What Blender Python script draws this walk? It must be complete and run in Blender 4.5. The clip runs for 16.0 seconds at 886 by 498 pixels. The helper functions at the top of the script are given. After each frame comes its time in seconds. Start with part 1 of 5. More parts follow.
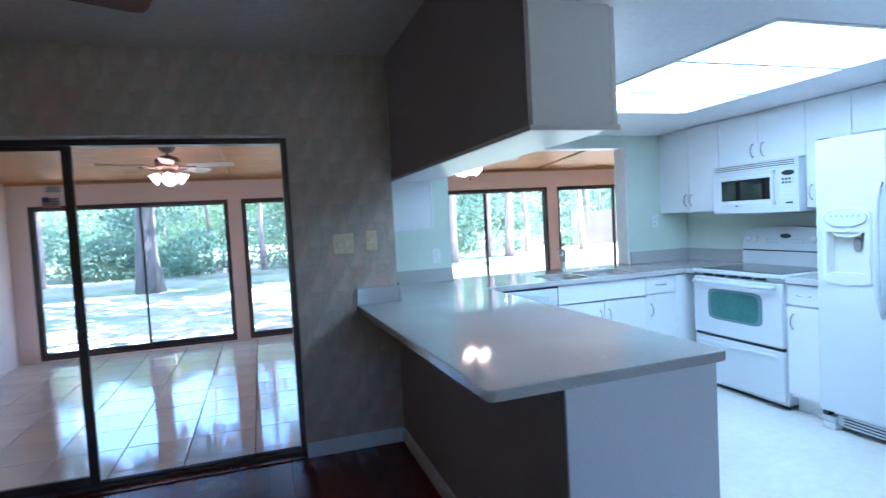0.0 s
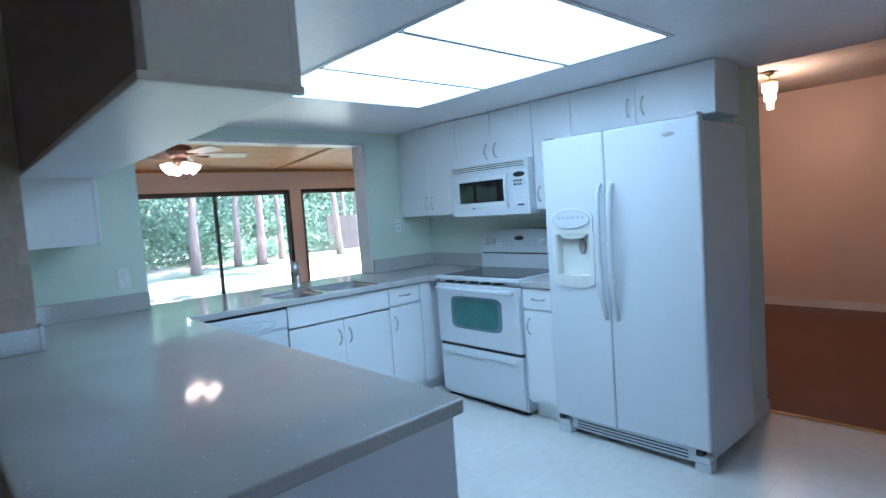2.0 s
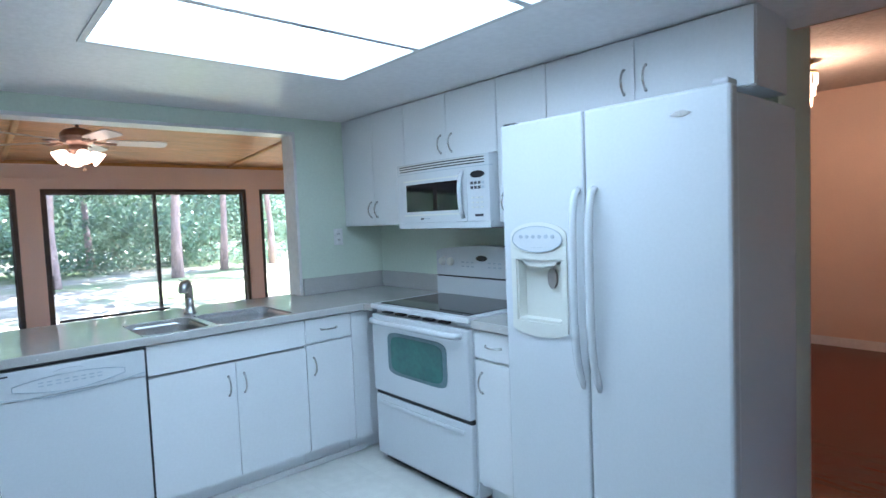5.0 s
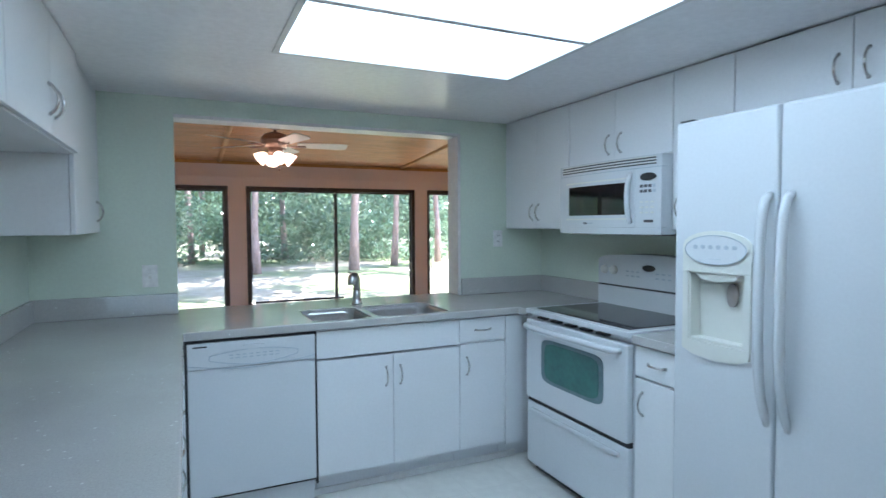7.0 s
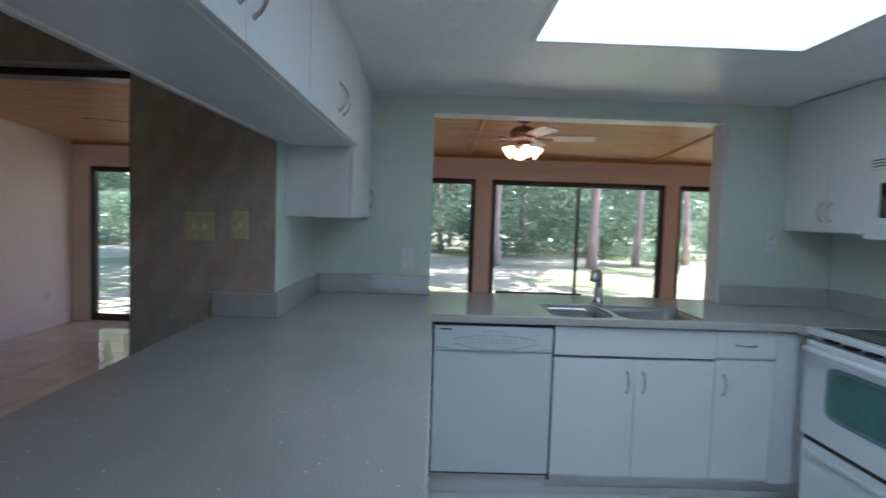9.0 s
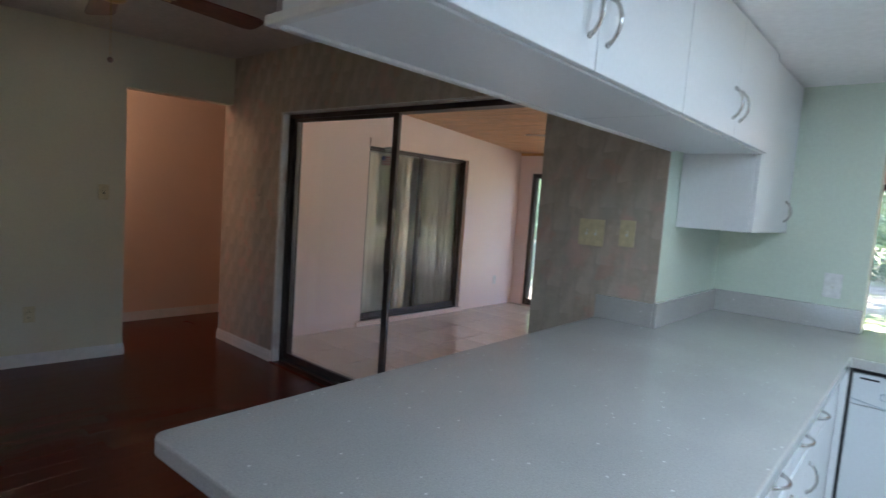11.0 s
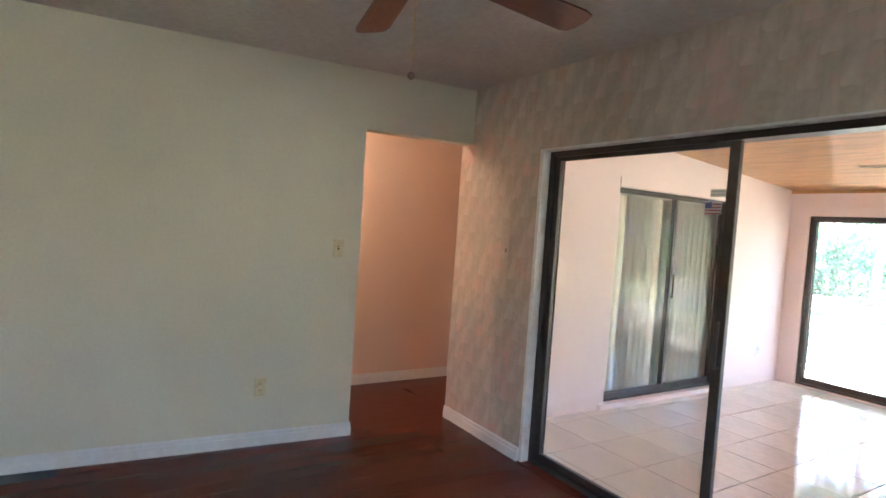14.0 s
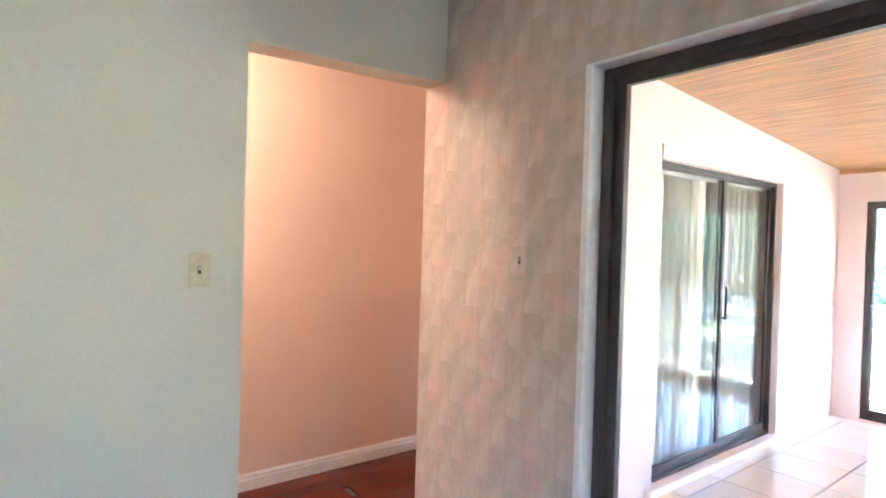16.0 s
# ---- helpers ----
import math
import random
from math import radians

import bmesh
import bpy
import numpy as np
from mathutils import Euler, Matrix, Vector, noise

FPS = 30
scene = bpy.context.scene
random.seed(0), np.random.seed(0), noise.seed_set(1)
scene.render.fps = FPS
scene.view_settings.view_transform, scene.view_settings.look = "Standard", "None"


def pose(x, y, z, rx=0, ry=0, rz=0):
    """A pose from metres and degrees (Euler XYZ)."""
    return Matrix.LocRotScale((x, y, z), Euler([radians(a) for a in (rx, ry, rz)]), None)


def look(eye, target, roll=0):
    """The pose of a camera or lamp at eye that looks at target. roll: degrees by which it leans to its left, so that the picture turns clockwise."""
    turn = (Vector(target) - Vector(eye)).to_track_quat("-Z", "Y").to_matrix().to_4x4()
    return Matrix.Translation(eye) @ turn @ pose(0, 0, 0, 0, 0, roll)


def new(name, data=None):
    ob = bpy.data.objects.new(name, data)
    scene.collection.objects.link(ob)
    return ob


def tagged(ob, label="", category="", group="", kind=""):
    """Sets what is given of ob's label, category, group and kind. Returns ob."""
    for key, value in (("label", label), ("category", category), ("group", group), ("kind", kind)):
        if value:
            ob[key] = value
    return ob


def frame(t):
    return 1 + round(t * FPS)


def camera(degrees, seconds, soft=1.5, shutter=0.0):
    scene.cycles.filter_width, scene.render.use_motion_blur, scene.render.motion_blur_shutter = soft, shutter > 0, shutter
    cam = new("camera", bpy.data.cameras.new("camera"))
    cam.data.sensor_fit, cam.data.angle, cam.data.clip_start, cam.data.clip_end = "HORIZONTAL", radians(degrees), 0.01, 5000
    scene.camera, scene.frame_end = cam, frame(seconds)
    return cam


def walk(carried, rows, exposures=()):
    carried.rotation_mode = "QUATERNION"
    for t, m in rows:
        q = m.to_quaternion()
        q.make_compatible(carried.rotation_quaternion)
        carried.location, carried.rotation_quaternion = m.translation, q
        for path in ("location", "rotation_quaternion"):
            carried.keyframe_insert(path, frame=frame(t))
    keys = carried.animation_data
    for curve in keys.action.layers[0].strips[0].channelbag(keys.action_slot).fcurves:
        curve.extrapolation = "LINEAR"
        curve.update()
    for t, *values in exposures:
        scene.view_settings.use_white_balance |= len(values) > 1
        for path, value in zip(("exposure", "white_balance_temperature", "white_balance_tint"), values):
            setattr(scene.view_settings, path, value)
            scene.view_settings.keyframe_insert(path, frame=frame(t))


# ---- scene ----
cam = camera(76.8, 16.0, shutter=0.4)
PATH = [
    (0, (0.512, 0.148, 1.419), (1.129, 2.048, 1.316), -3.2),
    (0.5, (0.581, 0.332, 1.404), (1.399, 2.153, 1.295), -3.3),
    (1, (0.641, 0.495, 1.4), (1.733, 2.166, 1.277), -3.7),
    (1.5, (0.827, 0.568, 1.404), (2.084, 2.118, 1.267), -4.2),
    (2, (1.035, 0.622, 1.414), (2.371, 2.104, 1.272), -4.1),
    (2.5, (1.196, 0.745, 1.409), (2.617, 2.144, 1.262), -4.0),
    (3, (1.346, 0.841, 1.411), (2.846, 2.156, 1.262), -3.8),
    (5.5, (2.066, 1.1, 1.407), (3.276, 2.688, 1.301), -1.9),
    (6, (2.084, 1.087, 1.412), (3.167, 2.765, 1.313), -1.6),
    (6.5, (2.068, 1.096, 1.411), (3.04, 2.842, 1.317), -1.1),
    (7, (2.044, 1.124, 1.4), (2.881, 2.938, 1.31), -0.3),
    (7.5, (2.032, 1.134, 1.381), (2.719, 3.01, 1.293), 0.3),
    (8, (2.016, 1.146, 1.36), (2.525, 3.077, 1.263), 0.9),
    (8.5, (1.977, 1.155, 1.374), (2.284, 3.128, 1.259), 1.3),
    (9, (2.026, 1.206, 1.383), (2.056, 3.203, 1.267), 1.9),
    (9.5, (2.179, 1.275, 1.41), (1.641, 3.196, 1.275), 2.6),
    (10, (2.231, 1.239, 1.414), (1.347, 3.027, 1.268), 3.2),
    (12.5, (2.012, 1.173, 1.426), (0.344, 2.257, 1.227), 4.4),
    (13, (1.691, 1.121, 1.437), (-0.025, 2.132, 1.255), 4.3),
    (13.5, (1.298, 1.151, 1.421), (-0.399, 2.199, 1.28), 3.8),
    (14, (0.988, 1.306, 1.471), (-0.704, 2.368, 1.387), 3.9),
    (14.5, (0.627, 1.474, 1.46), (-1.029, 2.595, 1.406), 3.2),
    (15, (0.294, 1.741, 1.444), (-1.321, 2.92, 1.391), 2.5),
    (15.5, (-0.111, 1.947, 1.387), (-1.702, 3.159, 1.361), 1.7),
    (16, (-0.514, 2.177, 1.392), (-2.094, 3.403, 1.369), 1.7),
]
EXPOSURES = [(0, 3.66, 4650, 12), (1.0, 3.22, 4700, 10), (1.5, 3.05, 4750, 10), (2.0, 3.0, 4800, 10), (3, 3.0, 4950, 12), (5.5, 3.15, 5350, 13), (6, 3.18, 5450, 13), (7, 2.82, 5450, 13), (8.5, 2.12, 5400, 14), (9, 2.2, 5600, 15), (10, 2.74, 5650, 16),
             (12.5, 3.88, 5850, 14), (13, 4.16, 5850, 14), (13.5, 4.52, 5800, 13), (14, 4.95, 5700, 12), (15, 5.47, 5550, 11), (15.5, 5.64, 5350, 11), (16, 5.9, 5150, 11)]
walk(cam, [(t, look(eye, target, roll)) for t, eye, target, roll in PATH], EXPOSURES)

# ---- world and large lights ----
SUN_DIR = Vector((-0.72, 0.05, -0.95)).normalized()
world = bpy.data.worlds.new("sky")
scene.world = world
world.use_nodes = True
wn = world.node_tree
sky = wn.nodes.new("ShaderNodeTexSky")
sky.sky_type, sky.sun_disc = "NISHITA", False
sky.sun_elevation = math.asin(-SUN_DIR.z)
sky.sun_rotation = math.atan2(-SUN_DIR.x, -SUN_DIR.y)
wn.nodes["Background"].inputs["Strength"].default_value = 0.15
wn.links.new(sky.outputs[0], wn.nodes["Background"].inputs["Color"])
sun = new("sun", bpy.data.lights.new("sun", "SUN"))
sun.data.energy, sun.data.angle, sun.data.color = 5.0, radians(0.5), (1.0, 0.95, 0.87)
sun.matrix_world = look((0, 0, 30), Vector((0, 0, 30)) + SUN_DIR)


def lamp(name, place, watts, colour, radius):
    ob = new(name, bpy.data.lights.new(name, "POINT"))
    ob.data.energy, ob.data.color, ob.data.shadow_soft_size = watts, colour, radius
    ob.location = place
    return ob


PANEL_GLOW = 0.61
BULB_GLOW = 0.9
WARM = (1.0, 0.57, 0.32)

# ---- materials ----


def shade(name, base, rough=0.5, metal=0.0, big=(1.5, 0.12), fine=(40.0, 0.10), bump=(60.0, 0.05), coat=0.0, per_object=0.0, stretch=(1, 1, 1), spec=0.5):
    """A surface with stains (big) and grain (fine), each scale per metre and strength, and a fine relief."""
    m = bpy.data.materials.new(name)
    m.use_nodes = True
    nt = m.node_tree
    p = nt.nodes["Principled BSDF"]
    p.inputs["Roughness"].default_value, p.inputs["Metallic"].default_value = rough, metal
    p.inputs["Coat Weight"].default_value = coat
    p.inputs["Specular IOR Level"].default_value = spec
    geo = nt.nodes.new("ShaderNodeTexCoord")
    mp = nt.nodes.new("ShaderNodeMapping")
    mp.inputs["Scale"].default_value = stretch
    nt.links.new(geo.outputs["Object"], mp.inputs["Vector"])
    value = None
    for scale, amount in (big, fine):
        n = nt.nodes.new("ShaderNodeTexNoise")
        n.inputs["Scale"].default_value, n.inputs["Detail"].default_value = scale, 5
        nt.links.new(mp.outputs[0], n.inputs["Vector"])
        r = nt.nodes.new("ShaderNodeMapRange")
        r.inputs["From Min"].default_value, r.inputs["From Max"].default_value = 0.3, 0.7
        r.inputs["To Min"].default_value, r.inputs["To Max"].default_value = 1 - amount, 1 + amount
        nt.links.new(n.outputs["Fac"], r.inputs["Value"])
        if value is None:
            value = r.outputs[0]
        else:
            mul = nt.nodes.new("ShaderNodeMath")
            mul.operation = "MULTIPLY"
            nt.links.new(value, mul.inputs[0])
            nt.links.new(r.outputs[0], mul.inputs[1])
            value = mul.outputs[0]
    if per_object:
        info = nt.nodes.new("ShaderNodeObjectInfo")
        r = nt.nodes.new("ShaderNodeMapRange")
        r.inputs["To Min"].default_value, r.inputs["To Max"].default_value = 1 - per_object, 1 + per_object
        nt.links.new(info.outputs["Random"], r.inputs["Value"])
        mul = nt.nodes.new("ShaderNodeMath")
        mul.operation = "MULTIPLY"
        nt.links.new(value, mul.inputs[0])
        nt.links.new(r.outputs[0], mul.inputs[1])
        value = mul.outputs[0]
    mix = nt.nodes.new("ShaderNodeVectorMath")
    mix.operation = "SCALE"
    mix.inputs[0].default_value = base
    nt.links.new(value, mix.inputs["Scale"])
    nt.links.new(mix.outputs[0], p.inputs["Base Color"])
    if bump[1]:
        n = nt.nodes.new("ShaderNodeTexNoise")
        n.inputs["Scale"].default_value, n.inputs["Detail"].default_value = bump[0], 6
        nt.links.new(mp.outputs[0], n.inputs["Vector"])
        b = nt.nodes.new("ShaderNodeBump")
        b.inputs["Strength"].default_value, b.inputs["Distance"].default_value = bump[1], 0.02
        nt.links.new(n.outputs["Fac"], b.inputs["Height"])
        nt.links.new(b.outputs[0], p.inputs["Normal"])
    return m


def overlay(m, colour, scale, low, high, kind="noise", stretch=(1, 1, 1), strength=1.0):
    """Blends a second colour into a material where a pattern lies between low and high."""
    nt = m.node_tree
    p = nt.nodes["Principled BSDF"]
    src = p.inputs["Base Color"].links[0].from_socket
    tc = nt.nodes.new("ShaderNodeTexCoord")
    mp = nt.nodes.new("ShaderNodeMapping")
    mp.inputs["Scale"].default_value = stretch
    nt.links.new(tc.outputs["Object"], mp.inputs["Vector"])
    if kind == "noise":
        n = nt.nodes.new("ShaderNodeTexNoise")
        n.inputs["Detail"].default_value = 4
        out = n.outputs["Fac"]
    elif kind == "voronoi":
        n = nt.nodes.new("ShaderNodeTexVoronoi")
        out = n.outputs["Distance"]
    else:
        n = nt.nodes.new("ShaderNodeTexWave")
        n.bands_direction = kind
        n.inputs["Distortion"].default_value, n.inputs["Detail"].default_value = 1.5, 3
        out = n.outputs["Fac"]
    n.inputs["Scale"].default_value = scale
    nt.links.new(mp.outputs[0], n.inputs["Vector"])
    r = nt.nodes.new("ShaderNodeMapRange")
    r.inputs["From Min"].default_value, r.inputs["From Max"].default_value = low, high
    r.inputs["To Max"].default_value = strength
    nt.links.new(out, r.inputs["Value"])
    mix = nt.nodes.new("ShaderNodeMix")
    mix.data_type = "RGBA"
    mix.inputs["B"].default_value = (*colour, 1)
    nt.links.new(r.outputs[0], mix.inputs["Factor"])
    nt.links.new(src, mix.inputs["A"])
    nt.links.new(mix.outputs["Result"], p.inputs["Base Color"])
    return m


def glow(name, colour, strength):
    m = shade(name, colour, 0.4)
    p = m.node_tree.nodes["Principled BSDF"]
    p.inputs["Emission Color"].default_value = (*colour, 1)
    p.inputs["Emission Strength"].default_value = strength
    return m


def pane_material(name, tint, gloss):
    """Thin clear glass: lets light straight through, and mirrors more at grazing angles."""
    m = bpy.data.materials.new(name)
    m.use_nodes = True
    nt = m.node_tree
    nt.nodes.remove(nt.nodes["Principled BSDF"])
    t, g = nt.nodes.new("ShaderNodeBsdfTransparent"), nt.nodes.new("ShaderNodeBsdfGlossy")
    t.inputs["Color"].default_value = (*tint, 1)
    g.inputs["Roughness"].default_value = 0.0
    f = nt.nodes.new("ShaderNodeLayerWeight")
    f.inputs["Blend"].default_value = 0.5
    power, mul = nt.nodes.new("ShaderNodeMath"), nt.nodes.new("ShaderNodeMath")
    power.operation, power.inputs[1].default_value = "POWER", 5.0
    mul.operation, mul.use_clamp = "MULTIPLY_ADD", True
    mul.inputs[1].default_value, mul.inputs[2].default_value = 0.85, gloss
    nt.links.new(f.outputs["Facing"], power.inputs[0])
    mix = nt.nodes.new("ShaderNodeMixShader")
    nt.links.new(power.outputs[0], mul.inputs[0])
    nt.links.new(mul.outputs[0], mix.inputs[0])
    nt.links.new(t.outputs[0], mix.inputs[1])
    nt.links.new(g.outputs[0], mix.inputs[2])
    nt.links.new(mix.outputs[0], nt.nodes["Material Output"].inputs["Surface"])
    return m


M = {}
M["mint"] = shade("mint wall paint", (0.69, 0.77, 0.66), 0.55, bump=(180, 0.06), big=(1.2, 0.05), fine=(60, 0.03))
M["sage"] = shade("sage wall paint", (0.705, 0.665, 0.525), 0.65, bump=(160, 0.08), big=(1.1, 0.05), fine=(60, 0.03))
M["wallpaper"] = shade("floral wallpaper", (0.50, 0.42, 0.335), 0.6, big=(2.2, 0.10), fine=(30, 0.08), bump=(70, 0.10))
overlay(M["wallpaper"], (0.36, 0.33, 0.27), 1.0, 0.50, 0.74, "noise", (26, 26, 3.0), 0.5)
overlay(M["wallpaper"], (0.60, 0.33, 0.25), 6.0, 0.585, 0.64, "noise", (1, 1, 1), 0.42)
M["salmon"] = shade("warm white sunroom paint", (0.88, 0.745, 0.705), 0.5, big=(1.3, 0.03), fine=(60, 0.02), bump=(120, 0.05))
M["peach"] = shade("peach wall paint", (0.74, 0.57, 0.47), 0.6, big=(1.2, 0.04), fine=(60, 0.02), bump=(120, 0.06))
M["ceiling"] = shade("textured ceiling paint", (0.89, 0.875, 0.88), 0.36, big=(2, 0.04), fine=(30, 0.04), bump=(38, 0.12))
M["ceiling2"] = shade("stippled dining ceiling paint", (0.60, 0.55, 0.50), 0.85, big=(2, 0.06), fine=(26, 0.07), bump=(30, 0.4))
M["white"] = shade("white laminate", (0.80, 0.81, 0.82), 0.35, big=(1.2, 0.03), fine=(70, 0.02), bump=(130, 0.02))
M["enamel"] = shade("white enamel", (0.70, 0.72, 0.74), 0.22, big=(1.0, 0.02), fine=(90, 0.02), bump=(260, 0.05))
M["bisque"] = shade("off-white moulded plastic", (0.74, 0.74, 0.68), 0.35, big=(4, 0.02), fine=(60, 0.01), bump=(100, 0.02))
M["trim"] = shade("white gloss trim paint", (0.76, 0.75, 0.73), 0.4, big=(2, 0.07), fine=(30, 0.05), bump=(60, 0.05))
M["almond"] = shade("almond plastic", (0.66, 0.58, 0.36), 0.35, big=(6, 0.06), bump=(80, 0.02))
M["outlet"] = shade("white outlet plastic", (0.84, 0.85, 0.83), 0.3, big=(6, 0.04), bump=(80, 0.02))
M["stone"] = shade("grey speckled quartz", (0.50, 0.49, 0.47), 0.065, big=(3, 0.05), fine=(260, 0.12), bump=(300, 0.0))
overlay(M["stone"], (0.88, 0.88, 0.86), 26, 0.10, 0.05, "voronoi", (1, 1, 1), 0.9)
overlay(M["stone"], (0.30, 0.29, 0.28), 60, 0.16, 0.08, "voronoi", (1, 1, 1), 0.35)
M["steel"] = shade("brushed stainless steel", (0.56, 0.55, 0.54), 0.30, 1.0, fine=(120, 0.15), bump=(120, 0.03))
M["chrome"] = shade("satin nickel", (0.55, 0.54, 0.52), 0.25, 1.0, bump=(90, 0.01))
M["brass"] = shade("aged brass", (0.62, 0.47, 0.22), 0.3, 1.0, big=(8, 0.2), bump=(90, 0.03))
M["black"] = shade("black gasket", (0.02, 0.02, 0.022), 0.5, bump=(90, 0.02))
M["ceramic"] = shade("black glass hob", (0.012, 0.012, 0.014), 0.06, big=(20, 0.3), bump=(90, 0.0))
# dark oven glass; the room's green reflection is put into the base colour
M["green_reflect"] = shade("oven glass with a green reflection in its colour", (0.055, 0.17, 0.15), 0.10, big=(6, 0.2), bump=(90, 0.0))
M["oven_rim"] = shade("blue-grey oven glass border", (0.15, 0.23, 0.25), 0.12, big=(6, 0.1), bump=(90, 0.0))
M["bronze"] = shade("dark bronze aluminium", (0.085, 0.070, 0.066), 0.38, 0.5, big=(5, 0.15), fine=(60, 0.12), bump=(90, 0.03))
M["vinyl"] = shade("pale vinyl flooring", (0.73, 0.72, 0.67), 0.28, big=(2.2, 0.05), fine=(18, 0.05), bump=(30, 0.03))
M["cherry"] = shade("dark cherry laminate plank", (0.095, 0.019, 0.011), 0.25, spec=0.28, big=(0.8, 0.06), fine=(5, 0.07), bump=(30, 0.02), per_object=0.10, stretch=(18, 1.2, 1))
M["cherry2"] = shade("red cherry laminate", (0.10, 0.020, 0.011), 0.26, spec=0.3, big=(0.8, 0.1), fine=(5, 0.12), bump=(30, 0.02), stretch=(18, 1.2, 1))
M["tile"] = shade("glossy cream ceramic tile", (0.77, 0.675, 0.59), 0.06, big=(1.7, 0.06), fine=(14, 0.05), bump=(9, 0.015), per_object=0.04)
M["grout"] = shade("brown grout", (0.13, 0.095, 0.08), 0.9, bump=(200, 0.2))
M["reed"] = shade("varnished reed ceiling", (0.76, 0.43, 0.20), 0.28, big=(1.5, 0.18), fine=(3, 0.35), bump=(40, 0.08), stretch=(1.2, 40, 1))
M["batten"] = shade("golden pine batten", (0.60, 0.32, 0.11), 0.4, big=(2, 0.15), fine=(14, 0.15), bump=(50, 0.05))
M["fan_brown"] = shade("brown fan housing", (0.27, 0.18, 0.15), 0.35, 0.3, big=(6, 0.1), bump=(80, 0.02))
M["blade_white"] = shade("whitewashed fan blade", (0.72, 0.68, 0.66), 0.4, big=(3, 0.08), fine=(20, 0.06), bump=(60, 0.02))
M["rosewood"] = shade("rosewood fan blade", (0.16, 0.05, 0.03), 0.3, big=(3, 0.2), fine=(9, 0.3), bump=(60, 0.02), stretch=(1.5, 14, 14))
M["bulb"] = glow("frosted lit glass", (1.0, 0.66, 0.43), BULB_GLOW)
M["diffuser"] = glow("lit acrylic diffuser", (0.78, 0.94, 1.0), PANEL_GLOW)
M["crystal"] = glow("lit crystal prism", (1.0, 0.72, 0.42), 0.9)
M["blind"] = shade("beige vertical blind fabric", (0.90, 0.86, 0.77), 0.7, big=(3, 0.05), fine=(60, 0.05), bump=(120, 0.1), per_object=0.06)
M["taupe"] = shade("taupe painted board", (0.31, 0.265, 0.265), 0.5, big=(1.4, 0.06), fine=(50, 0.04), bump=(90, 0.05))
M["reveal"] = shade("worn white reveal paint", (0.76, 0.75, 0.73), 0.45, big=(2, 0.08), fine=(30, 0.06), bump=(40, 0.12))
overlay(M["reveal"], (0.60, 0.48, 0.43), 7.0, 0.54, 0.64, "noise", (1, 1, 0.6), 0.7)
# dark tone; on the bedroom box it stands in for an unlit room
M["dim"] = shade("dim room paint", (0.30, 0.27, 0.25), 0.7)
M["glass"] = pane_material("clear window glass", (0.985, 0.99, 0.99), 0.03)
M["glass_dark"] = pane_material("reflective door glass", (0.995, 1.0, 0.995), 0.018)
M["grey_print"] = shade("grey print", (0.45, 0.50, 0.55), 0.4, bump=(90, 0))
M["dark_print"] = shade("dark print", (0.06, 0.06, 0.07), 0.4, bump=(90, 0))
M["flag_red"] = shade("red decal", (0.55, 0.16, 0.15), 0.4, bump=(90, 0))
M["flag_blue"] = shade("blue decal", (0.12, 0.14, 0.34), 0.4, bump=(90, 0))
M["ground"] = shade("sandy leaf-strewn lawn", (0.42, 0.36, 0.27), 0.95, big=(0.35, 0.25), fine=(9, 0.35), bump=(12, 0.5))
overlay(M["ground"], (0.16, 0.22, 0.06), 0.22, 0.46, 0.60, "noise", (1, 1, 1), 0.85)
overlay(M["ground"], (0.16, 0.11, 0.08), 3.0, 0.56, 0.70, "noise", (1, 1, 1), 0.7)
M["bark"] = shade("grey-brown pine bark", (0.37, 0.26, 0.245), 0.95, big=(3, 0.3), fine=(16, 0.35), bump=(14, 0.9), stretch=(3, 3, 0.7))
M["oak_bark"] = shade("dark furrowed oak bark", (0.12, 0.098, 0.09), 0.95, big=(3, 0.3), fine=(16, 0.35), bump=(14, 0.9), stretch=(3, 3, 0.7))
# wide tone range puts sunlit clumps and shady gaps into the leaf colour
M["leaf"] = shade("woodland leaves with sun and shade tones", (0.125, 0.185, 0.125), 0.22, big=(0.45, 0.75), fine=(5, 0.85), bump=(30, 0))
M["needle"] = shade("pine needles", (0.06, 0.10, 0.03), 0.6, big=(0.5, 0.3), fine=(5, 0.35), bump=(30, 0))
M["wood_far"] = shade("distant wood", (0.05, 0.08, 0.03), 0.95, big=(0.25, 0.5), fine=(1.5, 0.5), bump=(1, 0))
M["fence"] = shade("weathered cedar fence board", (0.20, 0.145, 0.125), 0.9, big=(2, 0.2), fine=(12, 0.25), bump=(30, 0.3), per_object=0.12)
for key in ("leaf", "needle"):
    p = M[key].node_tree.nodes["Principled BSDF"]
    nt = M[key].node_tree
    tr, ms = nt.nodes.new("ShaderNodeBsdfTranslucent"), nt.nodes.new("ShaderNodeMixShader")
    tr.inputs["Color"].default_value = (0.36, 0.46, 0.30, 1)
    ms.inputs[0].default_value = 0.32
    nt.links.new(p.outputs[0], ms.inputs[1])
    nt.links.new(tr.outputs[0], ms.inputs[2])
    nt.links.new(ms.outputs[0], nt.nodes["Material Output"].inputs["Surface"])

# wallpaper: hanging folds in staggered stripes
nt = M["wallpaper"].node_tree


def calc(op, a, b=0.0):
    n = nt.nodes.new("ShaderNodeMath")
    n.operation = op
    for k, v in enumerate((a, b)):
        if isinstance(v, (int, float)):
            n.inputs[k].default_value = v
        else:
            nt.links.new(v, n.inputs[k])
    return n.outputs[0]


